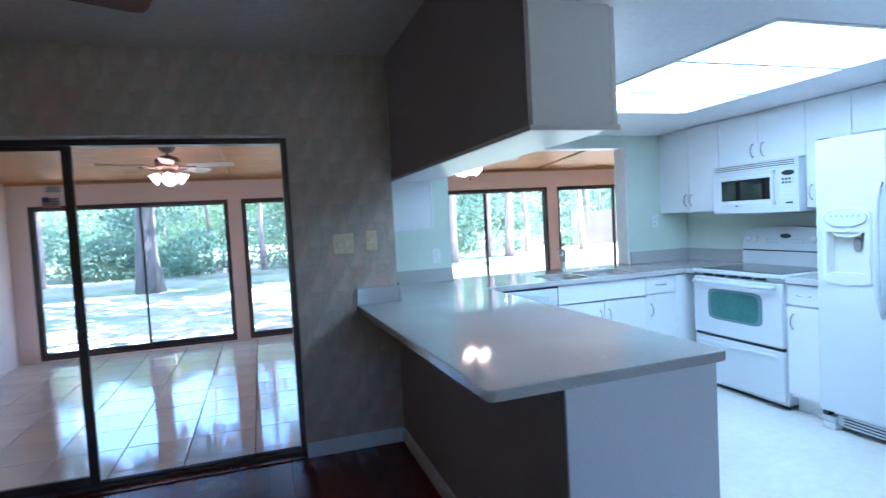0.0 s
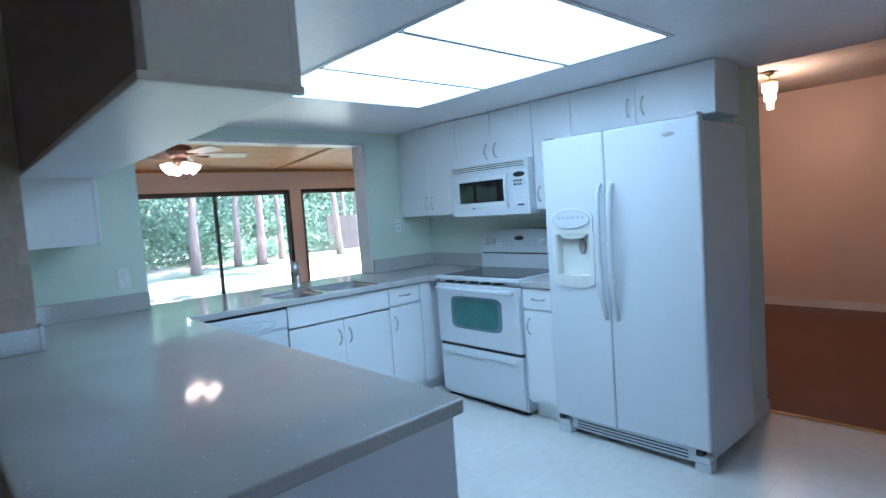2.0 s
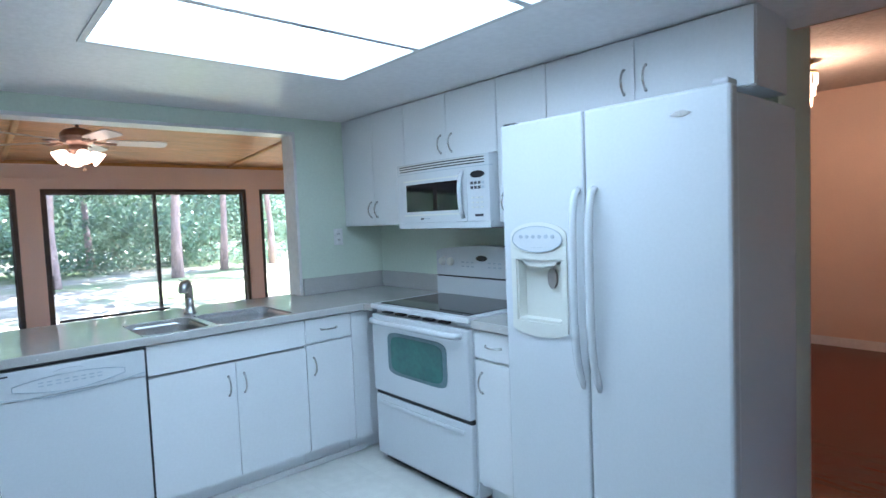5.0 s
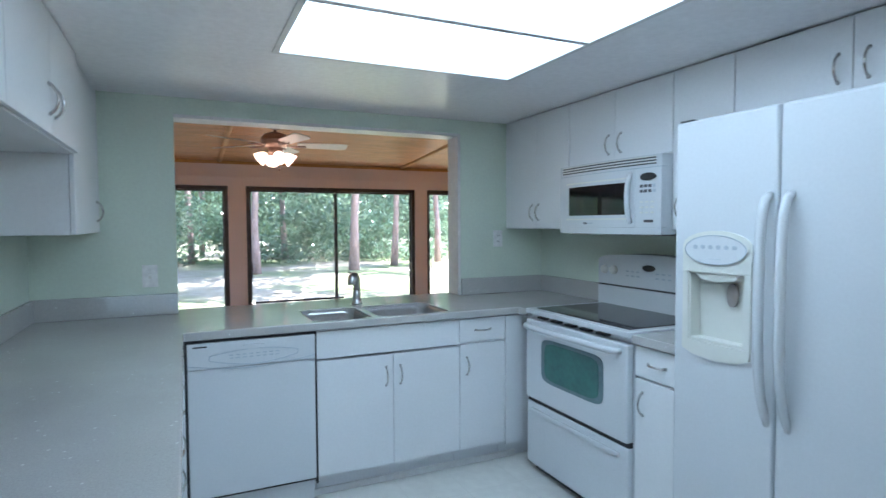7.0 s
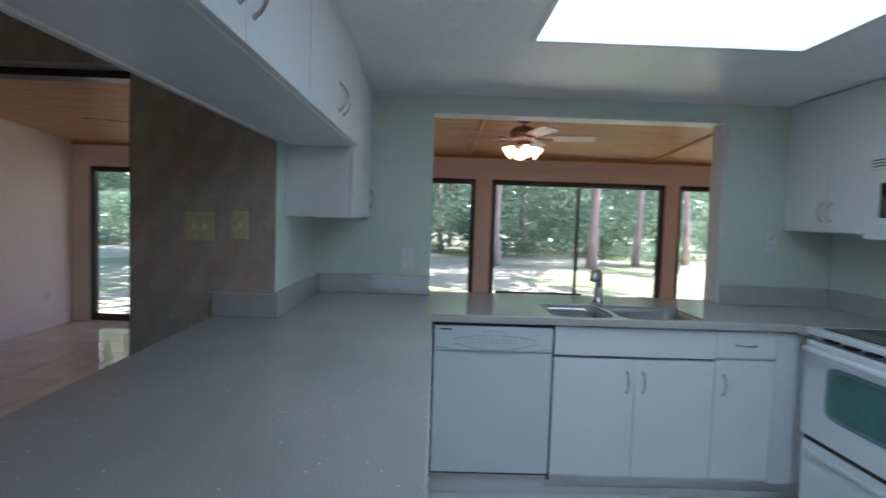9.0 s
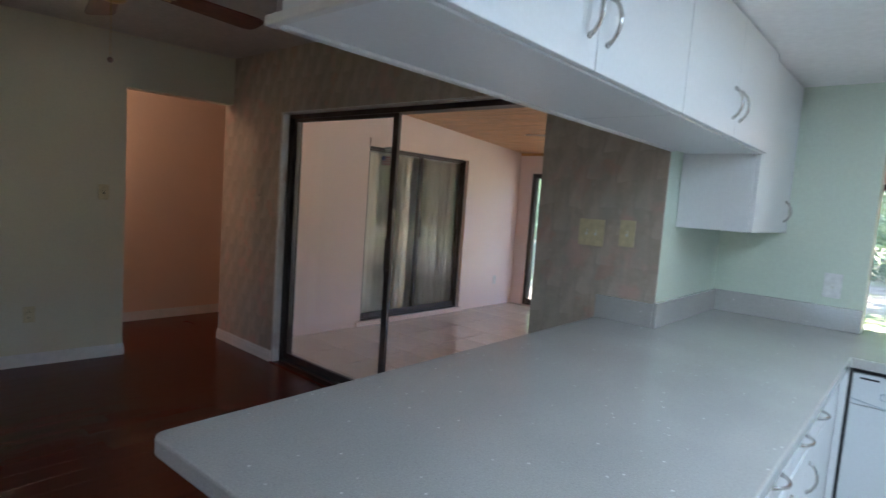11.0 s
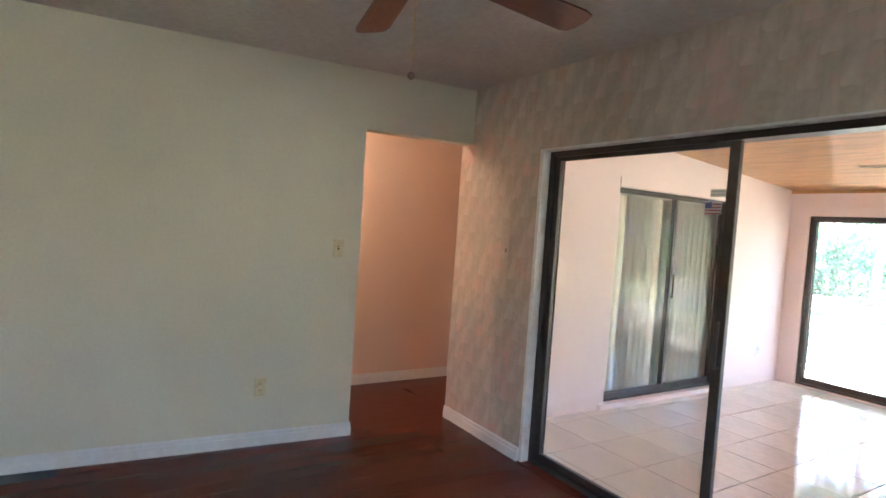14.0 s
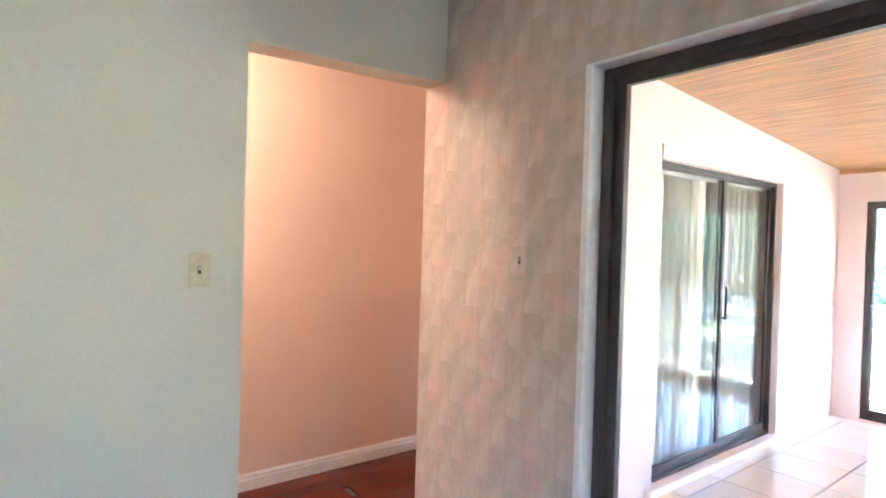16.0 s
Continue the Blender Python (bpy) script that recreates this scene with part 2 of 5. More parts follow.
tc, sp = nt.nodes.new("ShaderNodeTexCoord"), nt.nodes.new("ShaderNodeSeparateXYZ")
nz = nt.nodes.new("ShaderNodeTexNoise")
nz.inputs["Scale"].default_value, nz.inputs["Detail"].default_value = 5.0, 3
nt.links.new(tc.outputs["Object"], nz.inputs["Vector"])
nt.links.new(tc.outputs["Object"], sp.inputs[0])
u = calc("DIVIDE", calc("ADD", sp.outputs["X"], calc("MULTIPLY", nz.outputs["Fac"], 0.07)), 0.082)
a = calc("FRACT", u)
v = calc("FRACT", calc("ADD", calc("DIVIDE", calc("ADD", sp.outputs["Z"], calc("MULTIPLY", nz.outputs["Fac"], 0.12)), 0.27), calc("MULTIPLY", calc("FLOOR", u), 0.5)))
edge = calc("SUBTRACT", calc("ADD", calc("MULTIPLY", a, 0.70), 0.22), v)
fold = calc("MULTIPLY", calc("MINIMUM", calc("MAXIMUM", calc("MULTIPLY", edge, 4.5), 0.0), 1.0), calc("MULTIPLY", calc("SUBTRACT", 1.0, calc("MULTIPLY", a, 0.6)), calc("ADD", calc("MULTIPLY", nz.outputs["Fac"], 1.3), -0.05)))
pr = nt.nodes["Principled BSDF"]
src = pr.inputs["Base Color"].links[0].from_socket
mx = nt.nodes.new("ShaderNodeMix")
mx.data_type = "RGBA"
mx.inputs["B"].default_value = (0.68, 0.58, 0.50, 1)
nt.links.new(calc("MULTIPLY", fold, 0.85), mx.inputs["Factor"])
old = pr.inputs["Normal"].links[0].from_socket
drape = nt.nodes.new("ShaderNodeBump")
drape.inputs["Strength"].default_value, drape.inputs["Distance"].default_value = 0.45, 0.010
nt.links.new(fold, drape.inputs["Height"])
nt.links.new(old, drape.inputs["Normal"])
nt.links.new(drape.outputs[0], pr.inputs["Normal"])
nt.links.new(src, mx.inputs["A"])
nt.links.new(mx.outputs["Result"], pr.inputs["Base Color"])
pleat = calc("MULTIPLY", calc("MAXIMUM", calc("SUBTRACT", 1.0, calc("MULTIPLY", calc("SUBTRACT", 1.0, a), 5.0)), 0.0), calc("MULTIPLY", nz.outputs["Fac"], 0.35))
src = pr.inputs["Base Color"].links[0].from_socket
mx = nt.nodes.new("ShaderNodeMix")
mx.data_type = "RGBA"
mx.inputs["B"].default_value = (0.27, 0.215, 0.175, 1)
nt.links.new(pleat, mx.inputs["Factor"])
nt.links.new(src, mx.inputs["A"])
nt.links.new(mx.outputs["Result"], pr.inputs["Base Color"])

overlay(M["wallpaper"], (0.68, 0.42, 0.36), 4.6, 0.565, 0.66, "noise", (1, 0.01, 1), 0.55)
overlay(M["wallpaper"], (0.40, 0.39, 0.33), 3.4, 0.52, 0.66, "noise", (1.6, 0.01, 0.7), 0.45)
overlay(M["wallpaper"], (0.70, 0.60, 0.52), 17.0, 0.24, 0.05, "voronoi", (1, 0.01, 1), 0.22)

# reeds: fine parallel ridges along x, with seams
nt = M["reed"].node_tree
tc, wv = nt.nodes.new("ShaderNodeTexCoord"), nt.nodes.new("ShaderNodeTexWave")
wv.bands_direction = "Y"
wv.inputs["Scale"].default_value, wv.inputs["Distortion"].default_value = 14.0, 0.0
wv.inputs["Detail"].default_value, wv.inputs["Detail Scale"].default_value = 2, 2
bp = nt.nodes.new("ShaderNodeBump")
bp.inputs["Strength"].default_value, bp.inputs["Distance"].default_value = 0.35, 0.02
nt.links.new(tc.outputs["Object"], wv.inputs["Vector"])
nt.links.new(wv.outputs["Fac"], bp.inputs["Height"])
nt.links.new(bp.outputs[0], nt.nodes["Principled BSDF"].inputs["Normal"])
pr = nt.nodes["Principled BSDF"]
src = pr.inputs["Base Color"].links[0].from_socket
mr, mx = nt.nodes.new("ShaderNodeMapRange"), nt.nodes.new("ShaderNodeMix")
mr.inputs["From Min"].default_value, mr.inputs["From Max"].default_value, mr.inputs["To Max"].default_value = 0.35, 0.05, 0.6
mx.data_type = "RGBA"
mx.inputs["B"].default_value = (0.30, 0.13, 0.05, 1)
nt.links.new(wv.outputs["Fac"], mr.inputs["Value"])
nt.links.new(mr.outputs[0], mx.inputs["Factor"])
nt.links.new(src, mx.inputs["A"])
nt.links.new(mx.outputs["Result"], pr.inputs["Base Color"])
overlay(M["reed"], (0.36, 0.16, 0.06), 1.0, 0.50, 0.70, "noise", (1.5, 60, 1), 0.6)

# vinyl: faint printed squares with thin lines
nt = M["vinyl"].node_tree
tc, bk = nt.nodes.new("ShaderNodeTexCoord"), nt.nodes.new("ShaderNodeTexBrick")
bk.offset, bk.squash = 0.0, 1.0
bk.inputs["Scale"].default_value = 1.0
bk.inputs["Brick Width"].default_value, bk.inputs["Row Height"].default_value = 0.305, 0.305
bk.inputs["Mortar Size"].default_value, bk.inputs["Mortar Smooth"].default_value = 0.004, 0.3
pr = nt.nodes["Principled BSDF"]
src = pr.inputs["Base Color"].links[0].from_socket
mx = nt.nodes.new("ShaderNodeMix")
mx.data_type = "RGBA"
mx.inputs["B"].default_value = (0.69, 0.68, 0.63, 1)
nt.links.new(tc.outputs["Object"], bk.inputs["Vector"])
nt.links.new(bk.outputs["Fac"], mx.inputs["Factor"])
nt.links.new(src, mx.inputs["A"])
nt.links.new(mx.outputs["Result"], pr.inputs["Base Color"])

# ---- building helpers ----


def part(name, bm, material, parent=None, label=""):
    """Links a bmesh as one mesh object, under a thing or a part if one is given."""
    me = bpy.data.meshes.new(name)
    bm.normal_update()
    bm.to_mesh(me)
    bm.free()
    me.materials.append(M[material])
    ob = new(name, me)
    if parent:
        ob.parent = parent
    if label:
        ob["label"] = label
    return ob


def thing(name, place, label, category, group="", turn=0):
    ob = new(name)
    ob.empty_display_size = 0.1
    ob.matrix_world = pose(*place, 0, 0, turn)
    return tagged(ob, label, category, group)


def box(bm, a, b, r=0.0):
    """A box between two corners, with its edges rounded by r."""
    lo, hi = [min(p) for p in zip(a, b)], [max(p) for p in zip(a, b)]
    m = Matrix.LocRotScale([(p + q) / 2 for p, q in zip(lo, hi)], None, [q - p for p, q in zip(lo, hi)])
    made = bmesh.ops.create_cube(bm, size=1, matrix=m)["verts"]
    if r:
        edges = list({e for v in made for e in v.link_edges})
        bmesh.ops.bevel(bm, geom=edges, offset=r, segments=2, affect="EDGES", profile=0.5)
    return bm


def boxes(*pairs, r=0.0):
    bm = bmesh.new()
    for a, b in pairs:
        box(bm, a, b, r)
    return bm


def tube(bm, points, radii, n=10, caps=True):
    """A round bar along points; radii is one number or one for each point."""
    pts = [Vector(p) for p in points]
    if not isinstance(radii, (list, tuple)):
        radii = [radii] * len(pts)
    rings = []
    side = None
    for i, p in enumerate(pts):
        d = (pts[min(i + 1, len(pts) - 1)] - pts[max(i - 1, 0)]).normalized()
        if side is None:
            side = d.orthogonal().normalized()
        side = (side - d * side.dot(d)).normalized()
        up = d.cross(side)
        rings.append([bm.verts.new(p + radii[i] * (math.cos(a) * side + math.sin(a) * up)) for a in (2 * math.pi * k / n for k in range(n))])
    for r0, r1 in zip(rings, rings[1:]):
        for k in range(n):
            f = bm.faces.new((r0[k], r0[(k + 1) % n], r1[(k + 1) % n], r1[k]))
            f.smooth = True
    if caps:
        bm.faces.new(rings[0][::-1])
        bm.faces.new(rings[-1])
    return bm


def lathe(bm, profile, centre=(0, 0, 0), n=24, m=Matrix()):
    """Turns (radius, height) pairs round the z axis."""
    rings = []
    for r, z in profile:
        rings.append([bm.verts.new(m @ (Vector(centre) + Vector((r * math.cos(a), r * math.sin(a), z)))) for a in (2 * math.pi * k / n for k in range(n))])
    for r0, r1 in zip(rings, rings[1:]):
        for k in range(n):
            f = bm.faces.new((r0[k], r0[(k + 1) % n], r1[(k + 1) % n], r1[k]))
            f.smooth = True
    for ring, flip in ((rings[0], True), (rings[-1], False)):
        try:
            bm.faces.new(ring[::-1] if flip else ring)
        except ValueError:
            pass
    return bm


def plate(bm, outline, depth, m=Matrix()):
    """A flat outline in x and z, pushed depth along y."""
    a = [bm.verts.new(m @ Vector((x, 0, z))) for x, z in outline]
    b = [bm.verts.new(m @ Vector((x, depth, z))) for x, z in outline]
    bm.faces.new(a)
    bm.faces.new(b[::-1])
    for i in range(len(a)):
        j = (i + 1) % len(a)
        bm.faces.new((a[j], a[i], b[i], b[j]))
    bmesh.ops.recalc_face_normals(bm, faces=bm.faces)
    return bm


def oval(cx, cz, rx, rz, n=28, power=2.0):
    out = []
    for k in range(n):
        c, s = math.cos(2 * math.pi * k / n), math.sin(2 * math.pi * k / n)
        out.append((cx + rx * math.copysign(abs(c) ** (2 / power), c), cz + rz * math.copysign(abs(s) ** (2 / power), s)))
    return out


def slab(bm, xs, ys, z0, z1, keep):
    """Cells of a grid, kept where keep says so, as one solid with no inner walls."""
    cell = {(i, j): keep((xs[i] + xs[i + 1]) / 2, (ys[j] + ys[j + 1]) / 2) for i in range(len(xs) - 1) for j in range(len(ys) - 1)}
    vert = {}

    def v(i, j, z):
        if (i, j, z) not in vert:
            vert[i, j, z] = bm.verts.new((xs[i], ys[j], z))
        return vert[i, j, z]

    for (i, j), on in cell.items():
        if not on:
            continue
        bm.faces.new((v(i, j, z1), v(i + 1, j, z1), v(i + 1, j + 1, z1), v(i, j + 1, z1)))
        bm.faces.new((v(i, j + 1, z0), v(i + 1, j + 1, z0), v(i + 1, j, z0), v(i, j, z0)))
        for di, dj, a, b in ((0, -1, (i, j), (i + 1, j)), (1, 0, (i + 1, j), (i + 1, j + 1)), (0, 1, (i + 1, j + 1), (i, j + 1)), (-1, 0, (i, j + 1), (i, j))):
            if not cell.get((i + di, j + dj)):
                bm.faces.new((v(*a, z0), v(*b, z0), v(*b, z1), v(*a, z1)))
    return bm


def structure(name, bm, material, label, parent=None):
    ob = part(name, bm, material, parent)
    return tagged(ob, label, "", "", "structure")

# ---- plan ----
YW, YK, XL, XR, XG = 3.655, 4.515, 1.33, 4.40, -2.42  # wallpapered wall, kitchen back wall, kitchen side walls, green wall
ZK, ZD = 2.095, 2.47  # kitchen and dining ceilings
XS, YS, XE = -2.25, 7.85, 7.25  # sunroom: side wall, window wall, far end
FRONT = -2.2


def sun_z(y):
    return 2.415 - 0.0735 * (y - 3.8)




def wall_x(bm, xs, zs, y0, y1, keep):
    """A wall along x with openings, as one solid."""
    slab(bm, xs, zs, y0, y1, keep)
    bmesh.ops.transform(bm, matrix=Matrix(((1, 0, 0, 0), (0, 0, 1, 0), (0, 1, 0, 0), (0, 0, 0, 1))), verts=bm.verts)
    bmesh.ops.recalc_face_normals(bm, faces=bm.faces)
    return bm


def wall_y(bm, ys, zs, x0, x1, keep):
    """A wall along y with openings, as one solid."""
    slab(bm, ys, zs, x0, x1, keep)
    bmesh.ops.transform(bm, matrix=Matrix(((0, 0, 1, 0), (1, 0, 0, 0), (0, 1, 0, 0), (0, 0, 0, 1))), verts=bm.verts)
    bmesh.ops.recalc_face_normals(bm, faces=bm.faces)
    return bm


# ---- structure: kitchen ----
structure("wall_kitchen_back", wall_x(bmesh.new(), [XL - 0.15, 2.0, 3.742, XR], [0, 0.872, 2.005, ZD], YK, YK + 0.16, lambda x, z: not (2.0 < x < 3.742 and 0.872 < z < 2.005)), "mint", "pale mint painted kitchen wall with a pass-through opening")
structure("trim_pass_through", boxes(
    ((2.0, YK + 0.002, 1.985), (3.722, YK + 0.158, 2.004)), ((3.723, YK + 0.002, 0.917), (3.741, YK + 0.158, 2.004))), "trim", "white painted lining of the pass-through opening")
structure("wall_kitchen_left", boxes(((XL - 0.14, YW + 0.002, 0), (XL, YK, ZD))), "mint", "short pale mint return wall beside the counter")
structure("wall_kitchen_right", boxes(((XR, 1.85, 0), (4.78, YK + 0.16, 2.46))), "mint", "pale mint kitchen wall behind range and refrigerator")
structure("baseboard_doorway", boxes(((XR + 0.05, 1.838, 0), (4.792, 1.849, 0.085), ), ((4.781, 1.838, 0), (4.793, 2.6, 0.085)), r=0.003), "trim", "white baseboard round the wall end")
# unseen opening, added to the front wall to bring in more daylight
FX0, FX1, FZ0, FZ1 = 0.80, 2.25, 0.95, 1.87
structure("wall_front", wall_x(bmesh.new(), [-3.9, FX0, FX1, 8.5], [0, FZ0, FZ1, 2.6], FRONT - 0.15, FRONT, lambda x, z: not (FX0 < x < FX1 and FZ0 < z < FZ1)), "sage", "plain painted front wall with an added unseen opening for daylight")
structure("floor_kitchen", boxes(((1.40, FRONT, -0.06), (4.80, YK + 0.16, 0.0))), "vinyl", "pale vinyl sheet floor with a faint square print")
LX0, LX1, LY0, LY1 = 2.39, 3.48, 1.76, 3.47
bm = slab(bmesh.new(), [XL + 0.02, LX0, LX1, 4.56], [FRONT, LY0, LY1, YK], ZK, ZK + 0.06, lambda x, y: not (LX0 < x < LX1 and LY0 < y < LY1))
structure("ceiling_kitchen", bm, "ceiling", "white textured dropped kitchen ceiling")
structure("ceiling_kitchen_void", boxes(((LX0 - 0.1, LY0 - 0.1, ZK + 0.20), (LX1 + 0.1, LY1 + 0.1, ZK + 0.22))), "white", "white light box top above the panels")
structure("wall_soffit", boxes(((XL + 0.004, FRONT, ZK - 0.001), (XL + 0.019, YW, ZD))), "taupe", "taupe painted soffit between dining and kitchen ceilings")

# ---- structure: dining room ----
SX0, SX1, SZ = -1.685, 0.70, 1.986
structure("wall_dining_back", wall_x(bmesh.new(), [-2.574, SX0, SX1, XL - 0.141], [0, SZ, ZD], YW, YW + 0.145, lambda x, z: not (SX0 < x < SX1 and z < SZ)), "wallpaper", "grey-beige wall with faded pink floral wallpaper")
structure("wall_dining_return", boxes(((XL - 0.141, YW, 0), (XL, YW + 0.0018, ZD))), "wallpaper", "wallpapered end of the kitchen return wall")
structure("trim_sliding_door", boxes(
    ((SX0, YW - 0.003, 0), (SX0 + 0.028, YW + 0.144, SZ), ), ((SX0 + 0.028, YW - 0.003, SZ - 0.012), (SX1, YW + 0.144, SZ)), r=0.004), "reveal", "white plastered reveal round the sliding door")
LEFT = pose(-2.43, YW, 0, 0, 0, -4.85)
structure("wall_dining_left", boxes(
    ((-0.125, FRONT - YW, 0), (0, -0.828, ZD)), ((-0.125, -0.828, 2.08), (0, -0.002, ZD))), "sage", "pale sage painted wall with a doorless hall opening").matrix_world = LEFT


def baseboard(name, a, b, face):
    """A skirting board along the floor from a to b, with a moulded top, standing off on the side face."""
    (x0, y0), (x1, y1), (fx, fy) = a, b, face
    bm = bmesh.new()
    for h0, h1, d in ((0, 0.062, 0.014), (0.062, 0.082, 0.010), (0.082, 0.09, 0.005)):
        box(bm, (x0, y0, h0), (x1 + fx * d, y1 + fy * d, h1))
    return structure(name, bm, "trim", "white moulded baseboard")


baseboard("baseboard_1", (0, FRONT - YW), (0, -0.83), (1, 0)).matrix_world = LEFT
baseboard("baseboard_2", (-2.574, YW), (SX0 + 0.0, YW), (0, -1))
baseboard("baseboard_3", (SX1, YW), (XL - 0.02, YW), (0, -1))
baseboard("baseboard_4", (-3.57, 1.2), (-3.57, 4.75), (1, 0))
baseboard("baseboard_5", (8.35, FRONT), (8.35, 5.0), (-1, 0))
baseboard("baseboard_6", (-0.125, -0.828), (0.012, -0.828), (0, 1)).matrix_world = LEFT
baseboard("baseboard_7", (1.318, 2.55), (1.318, YW - 0.015), (-1, 0))
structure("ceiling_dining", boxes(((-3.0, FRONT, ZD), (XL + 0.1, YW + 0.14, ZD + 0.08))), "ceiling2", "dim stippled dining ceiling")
dining_floor = structure("floor_dining", boxes(((-3.7, FRONT, -0.08), (1.40, YW + 0.06, -0.012))), "black", "dark cherry laminate plank floor")
structure("floor_hall", boxes(((-3.7, YW + 0.06, -0.08), (-2.574, 4.9, 0.0))), "cherry2", "dark cherry laminate floor of the hall")
structure("wall_hall_far", boxes(((-3.70, 1.2, 0), (-3.57, 4.9, ZD))), "peach", "peach painted hall wall in warm lamp light")
structure("wall_hall_ends", boxes(((-3.57, 1.0, 0), (-2.80, 1.2, ZD)), ((-3.57, 4.75, 0), (-2.42, 4.9, ZD)), ((-2.574, YW + 0.146, 0), (-2.45, 4.75, ZD))), "peach", "peach painted hall end walls")
structure("ceiling_hall", boxes(((-3.7, 1.0, ZD), (-3.001, 4.9, ZD + 0.08)), ((-3.0, YW + 0.141, ZD), (-2.45, 4.9, ZD + 0.08))), "ceiling", "white hall ceiling")
bm = bmesh.new()
rim = [(1.318, YW), (1.318, 2.55), (1.393, 1.70), (1.397, 1.70), (1.397, YW)]
lo, hi = [bm.verts.new((x, y, 0)) for x, y in rim], [bm.verts.new((x, y, 0.872)) for x, y in rim]
bm.faces.new(lo)
bm.faces.new(hi[::-1])
for k in range(len(rim)):
    bm.faces.new((lo[k], lo[(k + 1) % len(rim)], hi[(k + 1) % len(rim)], hi[k]))
bmesh.ops.recalc_face_normals(bm, faces=bm.faces)
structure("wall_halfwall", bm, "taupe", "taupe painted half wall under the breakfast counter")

# ---- structure: adjoining room ----
structure("floor_room_east", boxes(((4.80, FRONT, -0.06), (8.5, 5.1, 0.002))), "cherry2", "red cherry laminate floor of the adjoining room")
structure("threshold", boxes(((4.79, FRONT, 0.0), (4.825, 1.848, 0.007)), r=0.002), "batten", "narrow wooden floor threshold")
structure("wall_room_east", boxes(((8.35, FRONT, 0), (8.5, 5.1, 2.6)), ((4.78, 4.68, 0), (8.35, 5.1, 2.6))), "peach", "peach painted far wall of the adjoining room")
structure("wall_room_west", boxes(((4.781, 1.852, 0), (4.80, 4.68, 2.46)), ((4.561, FRONT, ZK - 0.002), (4.575, 1.849, 2.46))), "peach", "peach painted wall beside the kitchen opening")
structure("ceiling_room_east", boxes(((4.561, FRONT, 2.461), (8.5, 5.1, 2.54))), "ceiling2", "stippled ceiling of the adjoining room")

# ---- structure: sunroom ----
W = [(-2.05, 0.14), (0.304, 2.492), (2.684, 4.757), (4.921, 7.05)]
WZ = 1.84
bm = wall_x(bmesh.new(), [XS - 0.14] + [v for w in W for v in w] + [XE + 0.14], [-0.15, 0.012, WZ, 2.35], YS, YS + 0.14, lambda x, z: not (0.012 < z < WZ and any(a < x < b for a, b in W)))
structure("wall_sunroom_windows", bm, "salmon", "warm white painted window wall with four wide openings")
Y0, Y1, SWZ = 5.06, 6.675, 1.90
structure("wall_sunroom_left", wall_y(bmesh.new(), [3.801, Y0, Y1, YS - 0.001], [-0.15, 0.04, SWZ, 2.6], XS - 0.14, XS, lambda y, z: not (Y0 < y < Y1 and 0.04 < z < SWZ)), "salmon", "warm white painted sunroom wall with a sliding door")
structure("wall_sunroom_house", boxes(
    ((XS, YW + 0.146, -0.15), (SX0, YW + 0.16, 2.6)), ((SX0, YW + 0.146, SZ), (SX1, YW + 0.16, 2.6)), ((SX1, YW + 0.146, -0.15), (XL - 0.15, YW + 0.16, 2.6)),
    ((XL - 0.15, YW + 0.146, -0.15), (XL - 0.141, YK + 0.161, 2.6)),
    ((XL - 0.14, YK + 0.161, -0.15), (2.0, YK + 0.172, 2.6)), ((3.742, YK + 0.161, -0.15), (XE, YK + 0.172, 2.6)),
    ((2.0, YK + 0.161, -0.15), (3.742, YK + 0.172, 0.872)), ((2.0, YK + 0.161, 2.005), (3.742, YK + 0.172, 2.6))), "salmon", "warm white painted house wall of the sunroom")
structure("wall_sunroom_end", boxes(((XE, 4.0, -0.15), (XE + 0.14, YS + 0.14, 2.6))), "salmon", "warm white painted end wall of the sunroom")
bm = bmesh.new()
for (x0, x1) in ((XS - 0.1, XE + 0.1),):
    vs = [bm.verts.new((x, y, sun_z(y) + dz)) for dz in (0, 0.03) for x, y in ((x0, 3.817), (x1, 3.817), (x1, YS + 0.7), (x0, YS + 0.7))]
    for q in ((3, 2, 1, 0), (4, 5, 6, 7), (0, 1, 5, 4), (1, 2, 6, 5), (2, 3, 7, 6), (3, 0, 4, 7)):
        bm.faces.new([vs[i] for i in q])
structure("ceiling_sunroom", bm, "reed", "varnished reed sunroom ceiling, sloping to the windows")
# unseen deck, added with overhangs to block the sun above the rooms
bm = boxes(((XS - 0.3, 3.5, 2.62), (XE + 0.4, YS + 0.75, 2.68)), ((-6, FRONT - 0.4, 2.70), (9.5, 4.9, 2.78)))
structure("roof", bm, "dim", "unseen flat roof deck added to keep sun off the rooms")
for i, x in enumerate((0.20, 2.41, 4.56, 6.70)):
    bm = bmesh.new()
    tube(bm, [(x, 3.82, sun_z(3.82) - 0.004), (x, YS, sun_z(YS) - 0.004)], 0.024, 6)
    structure("trim_ceiling_batten_%d" % (i + 1), bm, "batten", "golden pine ceiling batten")
structure("trim_ceiling_edge", boxes(((XS, YS - 0.018, sun_z(YS) - 0.035), (XE, YS - 0.001, sun_z(YS) - 0.002))), "batten", "thin pine moulding along the ceiling edge")
structure("trim_window_header", boxes(((XS + 0.01, YS - 0.012, WZ + 0.10), (XE - 0.01, YS - 0.001, WZ + 0.115))), "salmon", "painted header board joint over the windows")
sun_floor = structure("floor_sunroom", boxes(((XS, YW + 0.061, -0.15), (XE, YS, -0.012))), "grout", "glossy cream tile floor with brown grout")
